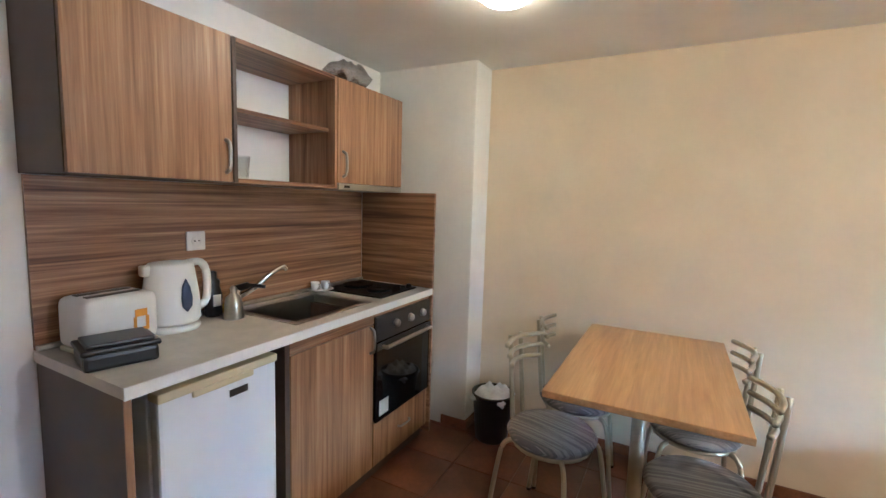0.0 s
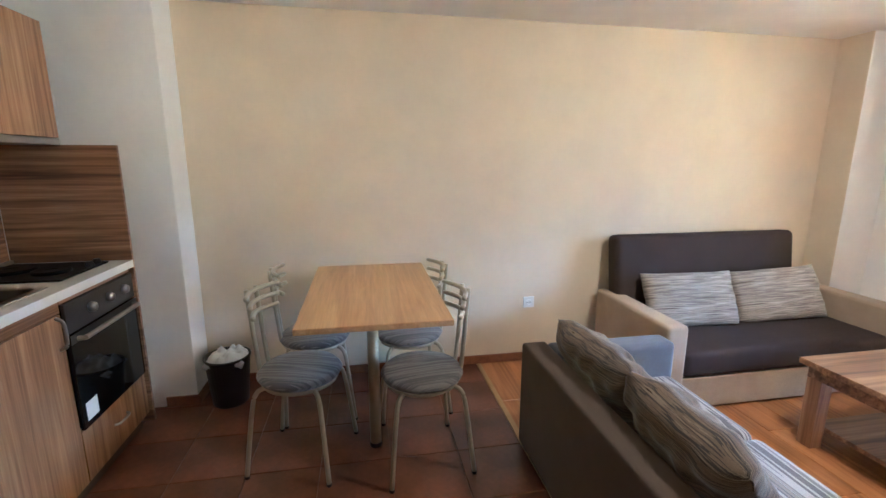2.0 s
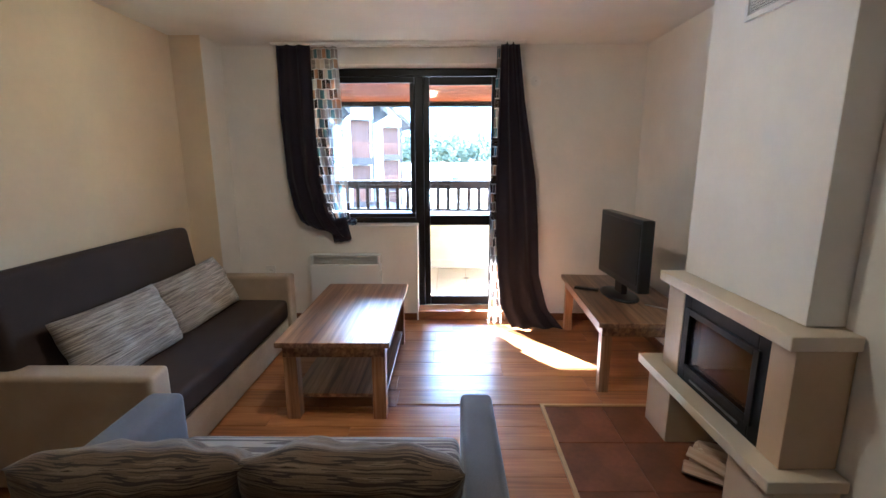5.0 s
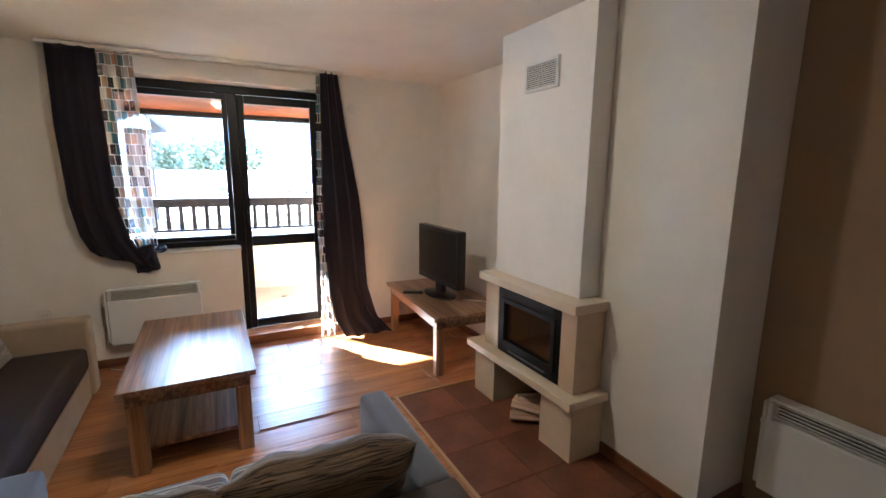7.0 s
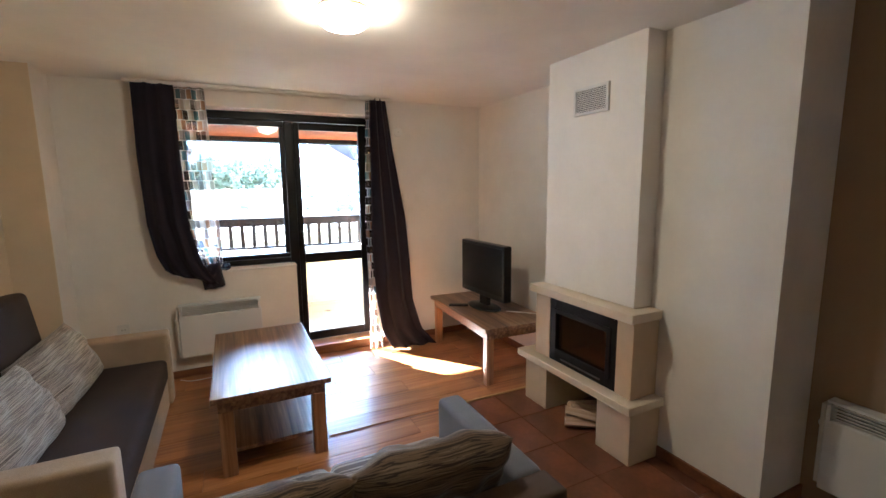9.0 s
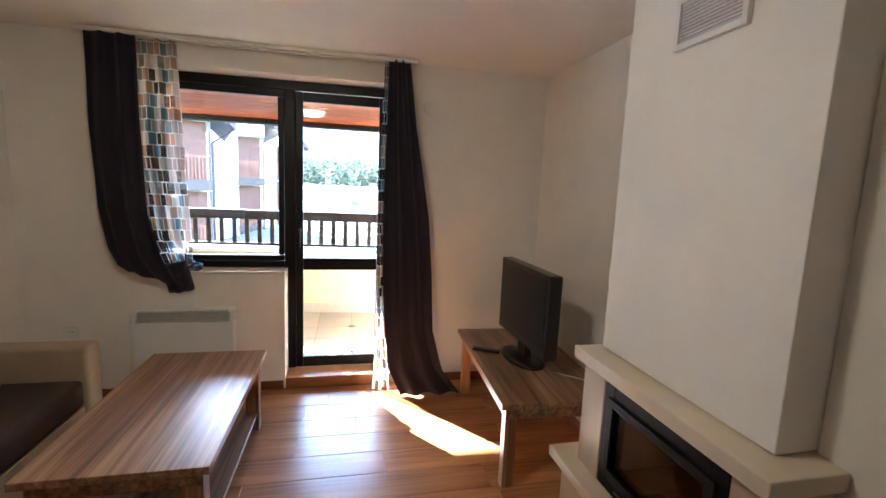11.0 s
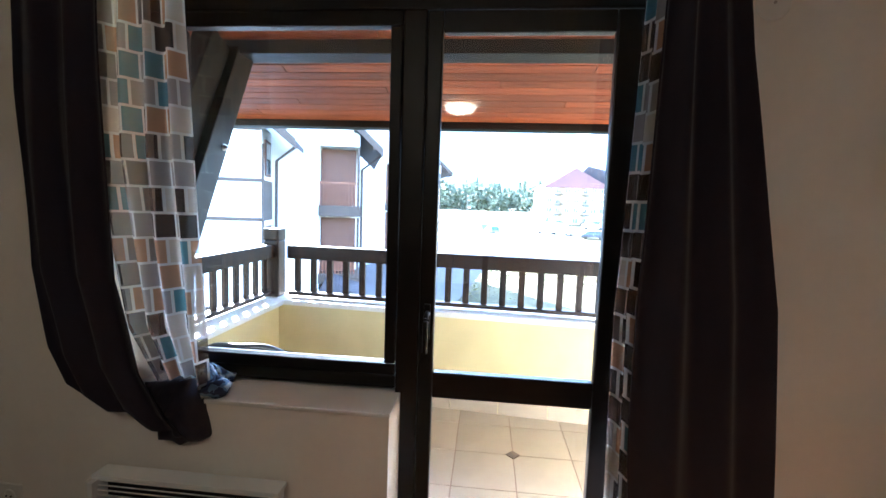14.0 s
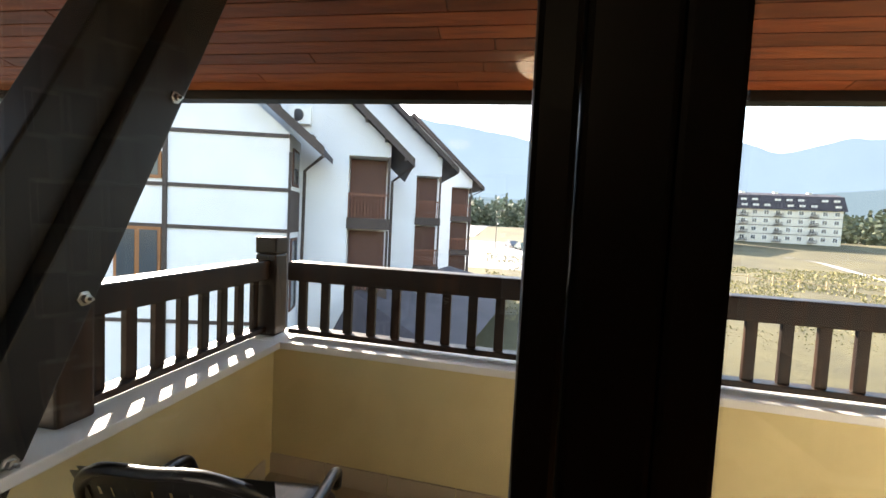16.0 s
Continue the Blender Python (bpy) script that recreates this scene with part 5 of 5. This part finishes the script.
def tree(name, label, x, y, h, w, mat, cone=False, n=700, seed=1):
    rg = random.Random(seed)
    z = ground_z(x)
    t = thing(name, label, "tree", pose(x, y, z))
    tr = tube([(0, 0, 0), (0.1, 0, h * 0.35), (0, 0.1, h * 0.85)], [h * 0.028, h * 0.02, h * 0.005], 8)
    if not cone:
        for k in range(5):
            a = k * 2.4
            join(tr, tube([(0.06, 0, h * (0.25 + 0.08 * k)), (w * 0.45 * math.cos(a), w * 0.45 * math.sin(a), h * (0.5 + 0.07 * k))], [h * 0.012, h * 0.004], 6))
    part("trunk", tr, BARK, t)
    vs, fs = crown_mesh(w, h * (0.46 if cone else 0.36), n, h * 0.045, rg, cone)
    me = bpy.data.meshes.new("crown")
    me.from_pydata([v + Vector((0, 0, h * (0.54 if cone else 0.62))) for v in vs], [], fs)
    me.materials.append(mat)
    cr = new("crown", me)
    cr.parent = t
    return t


tree("maple_tree", "rust-leaved autumn tree at the meadow edge", 96, -72, 9, 4.2, RUST, seed=2)
tree("yellow_tree", "bright yellow autumn tree", 90, -72.5, 11, 3.6, YEL, seed=3)
tree("yellow_bush", "low yellow and green bush in the meadow", 74, -55.5, 5.0, 3.2, YEL, n=500, seed=4)
tree("broadleaf_tree", "green-brown broadleaf tree behind the meadow", 108, -92, 11, 5, GREEN, seed=6)
tree("spruce_tree", "dark spruce behind the hotel", 150, -121, 17, 3.2, DARKG, True, seed=7)
tree("spruce_tree", "dark spruce behind the hotel", 150, -128, 15, 3.2, DARKG, True, seed=8)
rg = random.Random(11)
for nm, lab, n, xr, yr, mat in (("woodland", "green-yellow woodland beyond the road", 240, (190, 270), (-26, 90), GREEN), ("woodland", "hazy mixed woodland behind the meadow", 170, (172, 240), (-210, -120), GREEN)):
    V, F = [], []
    for k in range(n):
        x, y = rg.uniform(*xr), rg.uniform(*yr)
        h = rg.uniform(9, 15)
        vs, fs = crown_mesh(rg.uniform(2.5, 4), h * 0.5, 130, 1.0, rg, k % 3 == 0)
        o = len(V)
        V += [v + Vector((x, y, ground_z(x) + h * 0.5)) for v in vs]
        F += [tuple(i + o for i in f) for f in fs]
    me = bpy.data.meshes.new(nm)
    me.from_pydata(V, [], F)
    me.materials.append(mat)
    tagged(new(nm, me), lab, "woodland", "", "stuff")


# ---- neighbouring house, stepped along its side ----
A, U, V = Vector((16.8, 8.29, 0)), Vector((0.956, 0.292, 0)), Vector((-0.22, 0.975, 0))
GZ = -5.0


def nb(lo, hi):
    """A box in the house's own directions: u along its side, v into it, z up."""
    bm = bmesh.new()
    vs = [bm.verts.new(A + U * (hi if i & 1 else lo)[0] + V * (hi if i & 2 else lo)[1] + Vector((0, 0, (hi if i & 4 else lo)[2]))) for i in range(8)]
    for f in ((0, 1, 3, 2), (4, 6, 7, 5), (0, 4, 5, 1), (2, 3, 7, 6), (0, 2, 6, 4), (1, 5, 7, 3)):
        bm.faces.new([vs[k] for k in f])
    bmesh.ops.recalc_face_normals(bm, faces=bm.faces[:])
    return bm


def nprism(u0, u1, prof):
    bm = bmesh.new()
    r0, r1 = ([bm.verts.new(A + U * u + V * v + Vector((0, 0, z))) for v, z in prof] for u in (u0, u1))
    n = len(prof)
    for k in range(n):
        bm.faces.new((r0[k], r0[(k + 1) % n], r1[(k + 1) % n], r1[k]))
    bm.faces.new(r0[::-1])
    bm.faces.new(r1)
    bmesh.ops.recalc_face_normals(bm, faces=bm.faces[:])
    return bm


nh = thing("white_apartment_house", "white stepped apartment house with brown trim and balconies", "building")
part("wall", nb((0, 0, GZ), (1.9, 13, 4.0)), NWHITE, nh)
part("gable_wall", nprism(0, 1.9, [(0.0, 4.0), (13, 4.0), (6.5, 9.4)]), NWHITE, nh)
part("roof", nprism(-0.55, 2.0, [(-1.15, 3.32), (-1.15, 3.52), (6.5, 9.95), (14.15, 3.52), (14.15, 3.32), (6.5, 9.7)]), ROOFM, nh)
part("verge_board", nprism(-0.60, -0.552, [(-1.18, 3.22), (-1.18, 3.55), (6.5, 10.0), (14.2, 3.55), (14.2, 3.22), (6.5, 9.68)]), NBROWN, nh)
for q in range(4):
    v = -0.75 + 1.1 * q
    part("rafter_end", nb((-0.5, v - 0.07, 3.42 + 0.835 * (v + 1.15)), (-0.003, v + 0.07, 3.58 + 0.835 * (v + 1.15))), NBROWN, nh)
for z in (3.90, 2.18, 0.85, -2.24):
    part("trim_band", nb((-0.05, 0.0, z - 0.06), (-0.003, 13, z + 0.06)), NBROWN, nh)
part("corner_post", nb((-0.06, -0.06, GZ), (0.12, -0.002, 3.4)), NBROWN, nh)
for z0, z1 in ((2.35, 3.6), (-1.9, 0.6)):
    wdw = part("window", nb((0.45, -0.05, z0), (1.45, -0.003, z1)), NBOARD, nh, "wood-framed window")
    part("pane", nb((0.55, -0.06, z0 + 0.1), (1.35, -0.051, z1 - 0.1)), WINGL, wdw)
part("trim_panel", nb((0.13, -0.04, 0.8), (1.7, -0.003, 2.2)), NBROWN, nh, "dark boarded panel")
part("trim_post", nb((-0.06, 3.78, GZ), (-0.003, 3.92, 3.9)), NBROWN, nh)
for z0, z1 in ((2.35, 3.2), (-1.0, 0.8)):
    wdw = part("window", nb((-0.06, 3.95, z0), (-0.004, 5.4, z1)), NORANGE, nh, "orange-brown wood window")
    for v in (4.05, 4.75):
        part("pane", nb((-0.075, v, z0 + 0.1), (-0.061, v + 0.55, z1 - 0.1)), WINGL, wdw)
part("gutter_pipe", tube([A + U * -0.4 + V * -1.15 + Vector((0, 0, 3.30)), A + U * 1.7 + V * -0.2 + Vector((0, 0, 3.0)), A + U * 1.8 + V * -0.12 + Vector((0, 0, GZ))], 0.06, 8), NBROWN, nh)
FIRST = A
# corner by bearing and distance, width of the balcony bay, head of the bay, eave height
for bearing, far, bay, zt, ze in ((16.4, 17.0, 1.58, 3.75, 3.45), (9.8, 25.0, 1.40, 3.95, 4.2), (5.8, 36.0, 1.65, 4.3, 4.15)):
    A = Vector((3.52 + far * math.cos(radians(bearing)), 0.99 + far * math.sin(radians(bearing)), 0))
    wl = 10.0
    part("wall", nb((0, bay, GZ), (7.0, wl, ze + 0.75)), NWHITE, nh)
    part("wall", nb((1.3, 0, GZ), (7.0, bay, ze + 0.75)), NWHITE, nh)
    part("wall", nb((0, 0, zt), (1.3, bay, ze + 0.75)), NWHITE, nh)
    part("gable_wall", nprism(0, 7.0, [(0, ze + 0.75), (wl, ze + 0.75), (wl / 2, ze + 0.75 + wl * 0.46)]), NWHITE, nh)
    rise = 0.93 * (wl / 2 + 0.85)
    part("roof", nprism(-0.55, 7.2, [(-0.85, ze), (-0.85, ze + 0.2), (wl / 2, ze + rise + 0.25), (wl + 0.85, ze + 0.2), (wl + 0.85, ze), (wl / 2, ze + rise)]), ROOFM, nh)
    part("verge_board", nprism(-0.60, -0.552, [(-0.88, ze - 0.1), (-0.88, ze + 0.22), (wl / 2, ze + rise + 0.3), (wl + 0.88, ze + 0.22), (wl + 0.88, ze - 0.1), (wl / 2, ze + rise - 0.02)]), NBROWN, nh)
    for q in range(4):
        v = -0.55 + 0.75 * q
        part("rafter_end", nb((-0.5, v - 0.06, ze - 0.12 + 0.93 * (v + 0.85)), (-0.003, v + 0.06, ze + 0.02 + 0.93 * (v + 0.85))), NBROWN, nh)
    part("gutter_pipe", tube([A + U * -0.4 + V * -0.85 + Vector((0, 0, ze - 0.02)), A + U * 1.3 + V * -0.1 + Vector((0, 0, ze - 0.5)), A + U * 1.4 + V * -0.1 + Vector((0, 0, GZ))], 0.06, 8), NBROWN, nh)
    for z0, z1 in ((zt - 2.35, zt), (zt - 5.1, zt - 2.80), (zt - 7.85, zt - 5.55)):
        bal = part("balcony", nb((-0.03, -0.03, z0 - 0.42), (1.29, bay + 0.03, z0)), NBROWN, nh)
        part("shutter", nb((0.75, 0.15, z0 + 0.005), (0.85, bay - 0.02, z1 - 0.05)), NBOARD, nh, "brown boarded balcony wall")
        b = bmesh.new()
        for q in range(12):
            join(b, nb((0.735, 0.17, z0 + 0.1 + (z1 - z0 - 0.2) * q / 12), (0.748, bay - 0.04, z0 + 0.1 + (z1 - z0 - 0.2) * (q + 0.8) / 12)))
        part("boards", b, NBOARD, nh)
        part("rail", nb((0.0, 0.0, z0 + 0.86), (0.07, bay, z0 + 0.95)), NRAIL, bal)
        b = bmesh.new()
        for q in range(13):
            v = 0.03 + (bay - 0.09) * q / 12
            join(b, nb((0.015, v, z0 + 0.002), (0.055, v + 0.05, z0 + 0.86)))
        part("balusters", b, NRAIL, bal)
        part("post", nb((0.0, 0.0, z0 + 0.002), (0.1, 0.1, z1)), NBROWN, bal)
    for v, z in ((3.0, ze + 1.3),):
        ac = part("air_conditioner", nb((-0.35, v, z), (-0.003, v + 0.8, z + 0.6)), WHITE_PL, nh, "white outdoor air conditioner unit")
        c = A + U * -0.36 + V * (v + 0.45) + Vector((0, 0, z + 0.3))
        part("fan_grille", turned(lathe([(0.22, 0), (0.22, 0.02), (0.05, 0.03)], 20), Matrix.Translation(c) @ pose(0, 0, 0, 0, -90, 0)), OVENST, ac)
A = FIRST
lo = thing("low_roof_building", "low annex with a dark shingled hip roof", "building")
b = bmesh.new()
base = [b.verts.new(p) for p in ((17.5, 7.0, -2.6), (17.0, 2.6, -3.0), (36.0, 0.6, -3.0), (37.0, 5.0, -2.6))]
top = [b.verts.new(p) for p in ((19.0, 6.8, -1.35), (31.0, 5.0, -1.35))]
b.faces.new((base[0], base[1], top[0]))
b.faces.new((base[1], base[2], top[1], top[0]))
b.faces.new((base[2], base[3], top[1]))
b.faces.new((base[3], base[0], top[0], top[1]))
part("roof", b, ROOFM, lo)
part("wall", box(((18.5, 3.4, -5.2), (34.5, 5.2, -2.9))), NWHITE, lo)

# ---- hotel across the meadow ----
def hotel(m, W, D, floors, cols, label, attic, tan=()):
    h = thing("hotel_building", label, "building", m)
    FH = 2.75
    T = floors * FH
    part("wall", box(((0, -W, -3), (D, 0, T))), HWALL, h)
    for k in range(1, floors + 1):
        part("trim_band", box(((-0.12, -W - 0.1, k * FH - 0.14), (-0.01, 0.1, k * FH + 0.02))), NBROWN, h)
    for a, b2 in tan:
        part("tan_bay", box(((-0.35, -b2, 0), (-0.13, -a, T - 0.2))), HTAN, h, "tan rendered bay")
    for k in range(floors):
        for c in range(cols):
            y = -(c + 0.5) * W / cols
            inb = any(a < -y < b2 for a, b2 in tan)
            x = -0.36 if inb else -0.05
            wd = part("window", box(((x - 0.06, y - 0.75, k * FH + 0.75), (x + 0.04, y + 0.75, k * FH + 2.15))), WHITE_PL, h)
            part("pane", box(((x - 0.09, y - 0.62, k * FH + 0.85), (x - 0.061, y - 0.05, k * FH + 2.05)), ((x - 0.09, y + 0.05, k * FH + 0.85), (x - 0.061, y + 0.62, k * FH + 2.05))), WINGL, wd)
            if c % 3 == 1:
                ba = part("balcony", box(((x - 1.1, y - 1.2, k * FH + 0.15), (x - 0.1, y + 1.2, k * FH + 0.3)), ((x - 1.1, y - 1.2, k * FH + 1.1), (x - 1.0, y + 1.2, k * FH + 1.2)), *[((x - 1.08, y - 1.2 + 0.2 * q, k * FH + 0.3), (x - 1.02, y - 1.14 + 0.2 * q, k * FH + 1.1)) for q in range(13)]), NBROWN, h)
    b = bmesh.new()
    if attic:
        prof = [(-0.8, T - 0.3), (1.8, T + 4.4), (D / 2, T + 5.6), (D + 0.8, T - 0.3)]
        r = [[b.verts.new((x, y, z)) for x, z in prof] for y in (0.8, -W - 0.8)]
        for k in range(3):
            b.faces.new((r[0][k], r[0][k + 1], r[1][k + 1], r[1][k]))
        b.faces.new(r[0])
        b.faces.new(r[1][::-1])
    else:
        e = [b.verts.new(p) for p in ((-1, 1, T - 0.6), (-1, -W - 1, T - 0.6), (D, -W - 1, T - 0.6), (D, 1, T - 0.6))]
        p0, p1 = b.verts.new((4.0, -W / 2 - 0.5, T + 5.4)), b.verts.new((D, -W / 2 - 0.5, T + 5.4))
        for f in ((e[0], e[1], p0), (e[1], e[2], p1, p0), (e[2], e[3], p1), (e[3], e[0], p0, p1)):
            b.faces.new(f)
    bmesh.ops.recalc_face_normals(b, faces=b.faces[:])
    rf = part("roof", b, ROOFM if attic else REDROOF, h)
    if attic:
        for row in range(2):
            for c in range(cols):
                y = -(c + 0.5) * W / cols
                x = -0.8 + 2.6 * (0.28 + 0.4 * row)
                z = T - 0.3 + 4.7 * (0.28 + 0.4 * row)
                if (c + row) % 4 == 3:
                    continue
                dm = part("dormer", box(((x - 0.22, y - 1.0, z - 0.42), (x + 1.0, y + 1.0, z + 0.50))), ROOFM, rf)
                # The panes' bright reflection is put in as a pale colour.
                part("pane", box(((x - 0.25, y - 0.85, z - 0.30), (x - 0.221, y - 0.06, z + 0.38)), ((x - 0.25, y + 0.06, z - 0.30), (x - 0.221, y + 0.85, z + 0.38))), CAPST, dm, "pane painted pale for its reflection")
    for c in range(4):
        y = -W * (0.15 + 0.23 * c)
        part("chimney", box(((D * 0.4, y - 0.6, T + 3.2), (D * 0.4 + 1.2, y + 0.6, T + 5.9))), HWALL, rf)
    return h


hotel(pose(128, -15.2, -2.3, 0, 0, 2), 17, 22, 4, 7, "cream and tan hotel block with a red-brown roof", False, ((4, 10.5),))
hotel(pose(131, -33, -1.8, 0, 0, 51), 38, 12, 4, 11, "receding cream hotel wing with a dark mansard roof", True)
hotel(pose(165, -58.5, 0.2, 0, 0, -4), 43, 14, 4, 13, "long cream hotel wing with dark mansard roof", True)


# ---- parked vehicles ----
def car(m, c, van=False):
    col = plain("car_paint", c, 0.25, scale=4, var=0.04, rel=0, coat=0.5)
    t = thing("parked_van" if van else "parked_car", ("white van" if van else "small car") + " parked in front of the hotel", "van" if van else "car", m, "parked vehicles")
    L, Hh = (5.4, 2.2) if van else (4.2, 1.45)
    prof = [(-L / 2, 0.35), (-L / 2, Hh * 0.55), (-L * 0.42, Hh * 0.6), (-L * 0.3, Hh), (L * 0.22, Hh), (L * 0.36, Hh * 0.62), (L / 2, Hh * 0.5), (L / 2, 0.35)] if not van else [(-L / 2, 0.35), (-L / 2, Hh), (L * 0.28, Hh), (L * 0.4, Hh * 0.6), (L / 2, Hh * 0.5), (L / 2, 0.35)]
    b = bmesh.new()
    r = [[b.verts.new((x, y * (1 if z < Hh * 0.7 else 0.85), z)) for x, z in prof] for y in (-0.88, 0.88)]
    n = len(prof)
    for k in range(n):
        b.faces.new((r[0][k], r[0][(k + 1) % n], r[1][(k + 1) % n], r[1][k]))
    b.faces.new(r[0][::-1])
    b.faces.new(r[1])
    bmesh.ops.recalc_face_normals(b, faces=b.faces[:])
    bmesh.ops.bevel(b, geom=b.edges[:], offset=0.08, segments=2, affect="EDGES", clamp_overlap=True)
    part("body", b, col, t)
    for s in (-1, 1):
        part("side_window", box(((-L * 0.28, 0.80 * s - 0.03, Hh * 0.64), (L * 0.22, 0.80 * s + 0.03, Hh * 0.9)), bev=0.02), WINGL, t)
        for x in (-L * 0.3, L * 0.3):
            part("wheel", turned(lathe([(0.2, -0.1), (0.31, -0.09), (0.31, 0.09), (0.2, 0.1)], 18), pose(x, 0.82 * s, 0.31, 90, 0, 0)), BLACK_PL, t)
    return t


for x, y, rz, c, van in ((110, -16, 80, (0.7, 0.7, 0.7), True), (112, -25, 82, (0.6, 0.65, 0.66), True), (92, -11.5, 60, (0.7, 0.7, 0.7), False), (90, -14, 62, (0.65, 0.65, 0.66), False), (88, -16.8, 70, (0.66, 0.66, 0.66), False), (84, -18.5, 80, (0.05, 0.06, 0.09), False), (88, -0.5, 20, (0.05, 0.09, 0.08), False), (93, 1.5, 20, (0.12, 0.13, 0.15), False)):
    car(pose(x, y, ground_z(x), 0, 0, rz), c, van)
sl = thing("street_lamp", "tall grey street lamp beside the road", "street lamp", pose(80, 4.2, ground_z(80)))
part("pole", tube([(0, 0, 0), (0, 0, 7)], [0.09, 0.05], 8), OVENST, sl)
part("arm", tube([(0, 0, 7), (0.3, -0.8, 7.3)], 0.04, 6), OVENST, sl)
part("lamp_head", box(((0.1, -1.3, 7.25), (0.45, -0.7, 7.4)), bev=0.03), OVENST, sl)

# ---- floor pieces ----
def clipped(name, x0, x1, y0, y1, z, h, mat, parent, gap, cache={}):
    """One floor piece with eased edges; alike pieces share a mesh."""
    key = (name, round(x1 - x0, 3), round(y1 - y0, 3))
    if key not in cache:
        w, d = (x1 - x0 - gap) / 2, (y1 - y0 - gap) / 2
        e = 0.0015
        bm = bmesh.new()
        lo = [bm.verts.new((sx * w, sy * d, -h)) for sx, sy in ((-1, -1), (1, -1), (1, 1), (-1, 1))]
        mid = [bm.verts.new((sx * w, sy * d, -e)) for sx, sy in ((-1, -1), (1, -1), (1, 1), (-1, 1))]
        hi = [bm.verts.new((sx * (w - e), sy * (d - e), 0)) for sx, sy in ((-1, -1), (1, -1), (1, 1), (-1, 1))]
        for k in range(4):
            q = (k + 1) % 4
            bm.faces.new((lo[k], lo[q], mid[q], mid[k]))
            bm.faces.new((mid[k], mid[q], hi[q], hi[k]))
        bm.faces.new(hi)
        me = bpy.data.meshes.new(name)
        bm.to_mesh(me)
        bm.free()
        me.materials.append(mat)
        cache[key] = me
    ob = new(name, cache[key])
    ob.location = ((x0 + x1) / 2, (y0 + y1) / 2, z)
    ob.parent = parent
    return ob


def tiled(name, x0, x1, y0, y1, ox, oy, s, z, mat, parent, gap, keep=None):
    for i in range(math.floor((x0 - ox) / s), math.ceil((x1 - ox) / s)):
        for j in range(math.floor((y0 - oy) / s), math.ceil((y1 - oy) / s)):
            a, b, c, d = max(x0, ox + i * s), min(x1, ox + (i + 1) * s), max(y0, oy + j * s), min(y1, oy + (j + 1) * s)
            if b - a > 0.02 and d - c > 0.02:
                clipped(name, a, b, c, d, z, 0.006, mat, parent, gap)


tiled("tile", XW, 0.755, -1.0, YN, 0.755, 0.105, 0.333, 0.0, TILE, floor, 0.003)
tiled("tile", 0.755, 2.315, -0.98, 0.105, 2.315, 0.105, 0.333, 0.0, TILE, floor, 0.003)
tiled("balcony_tile", XO, 5.62, -2.2, 2.165, 4.92, 0.445, 0.333, BZ, BTILE, balcony, 0.004)
INLAY = plain("dark_inlay", (0.16, 0.11, 0.07), 0.4, scale=120, var=0.7, rel=0.05, tint=0.1)
for i in range(-1, 3):
    for j in range(-4, 3):
        ob = clipped("tile_inlay", 0, 0.06, 0, 0.06, 0, 0.004, INLAY, balcony, 0.0)
        ob.matrix_basis = pose(4.92 + 0.666 * i, 0.445 + 0.666 * j, BZ + 0.004, 0, 0, 45)
rg = random.Random(3)
k, x = 0, 0.785
while x < XE:
    x1 = min(XE, x + 0.19)
    ylo = 0.125 if x1 < 2.4 else YS
    y = YN - rg.uniform(0.3, 1.2)
    edges = [YN, y]
    while edges[-1] > ylo:
        edges.append(edges[-1] - 1.2)
    edges[-1] = ylo
    for a, b in zip(edges[1:], edges):
        if b - a > 0.03:
            clipped("plank", max(x, 2.335) if a < 0.125 else x, x1, a, b, 0.0, 0.006, PLANK, floor, 0.0012)
    x = x1
rg = random.Random(8)
for r in range(24):
    y = -3.0 + rg.uniform(0, 1.6)
    edges = [-3.0, y]
    while edges[-1] < 7.0:
        edges.append(edges[-1] + 2.0)
    edges[-1] = 7.0
    for a, b in zip(edges, edges[1:]):
        if b - a > 0.05:
            ob = clipped("soffit_board", 0, 0.095, a, b, 0, 0.012, SOFFIT, soffit, 0.007)
            ob.matrix_basis = RM @ pose(-0.09 - 0.095 * r, (a + b) / 2, 0.008, 180, 0, 0)
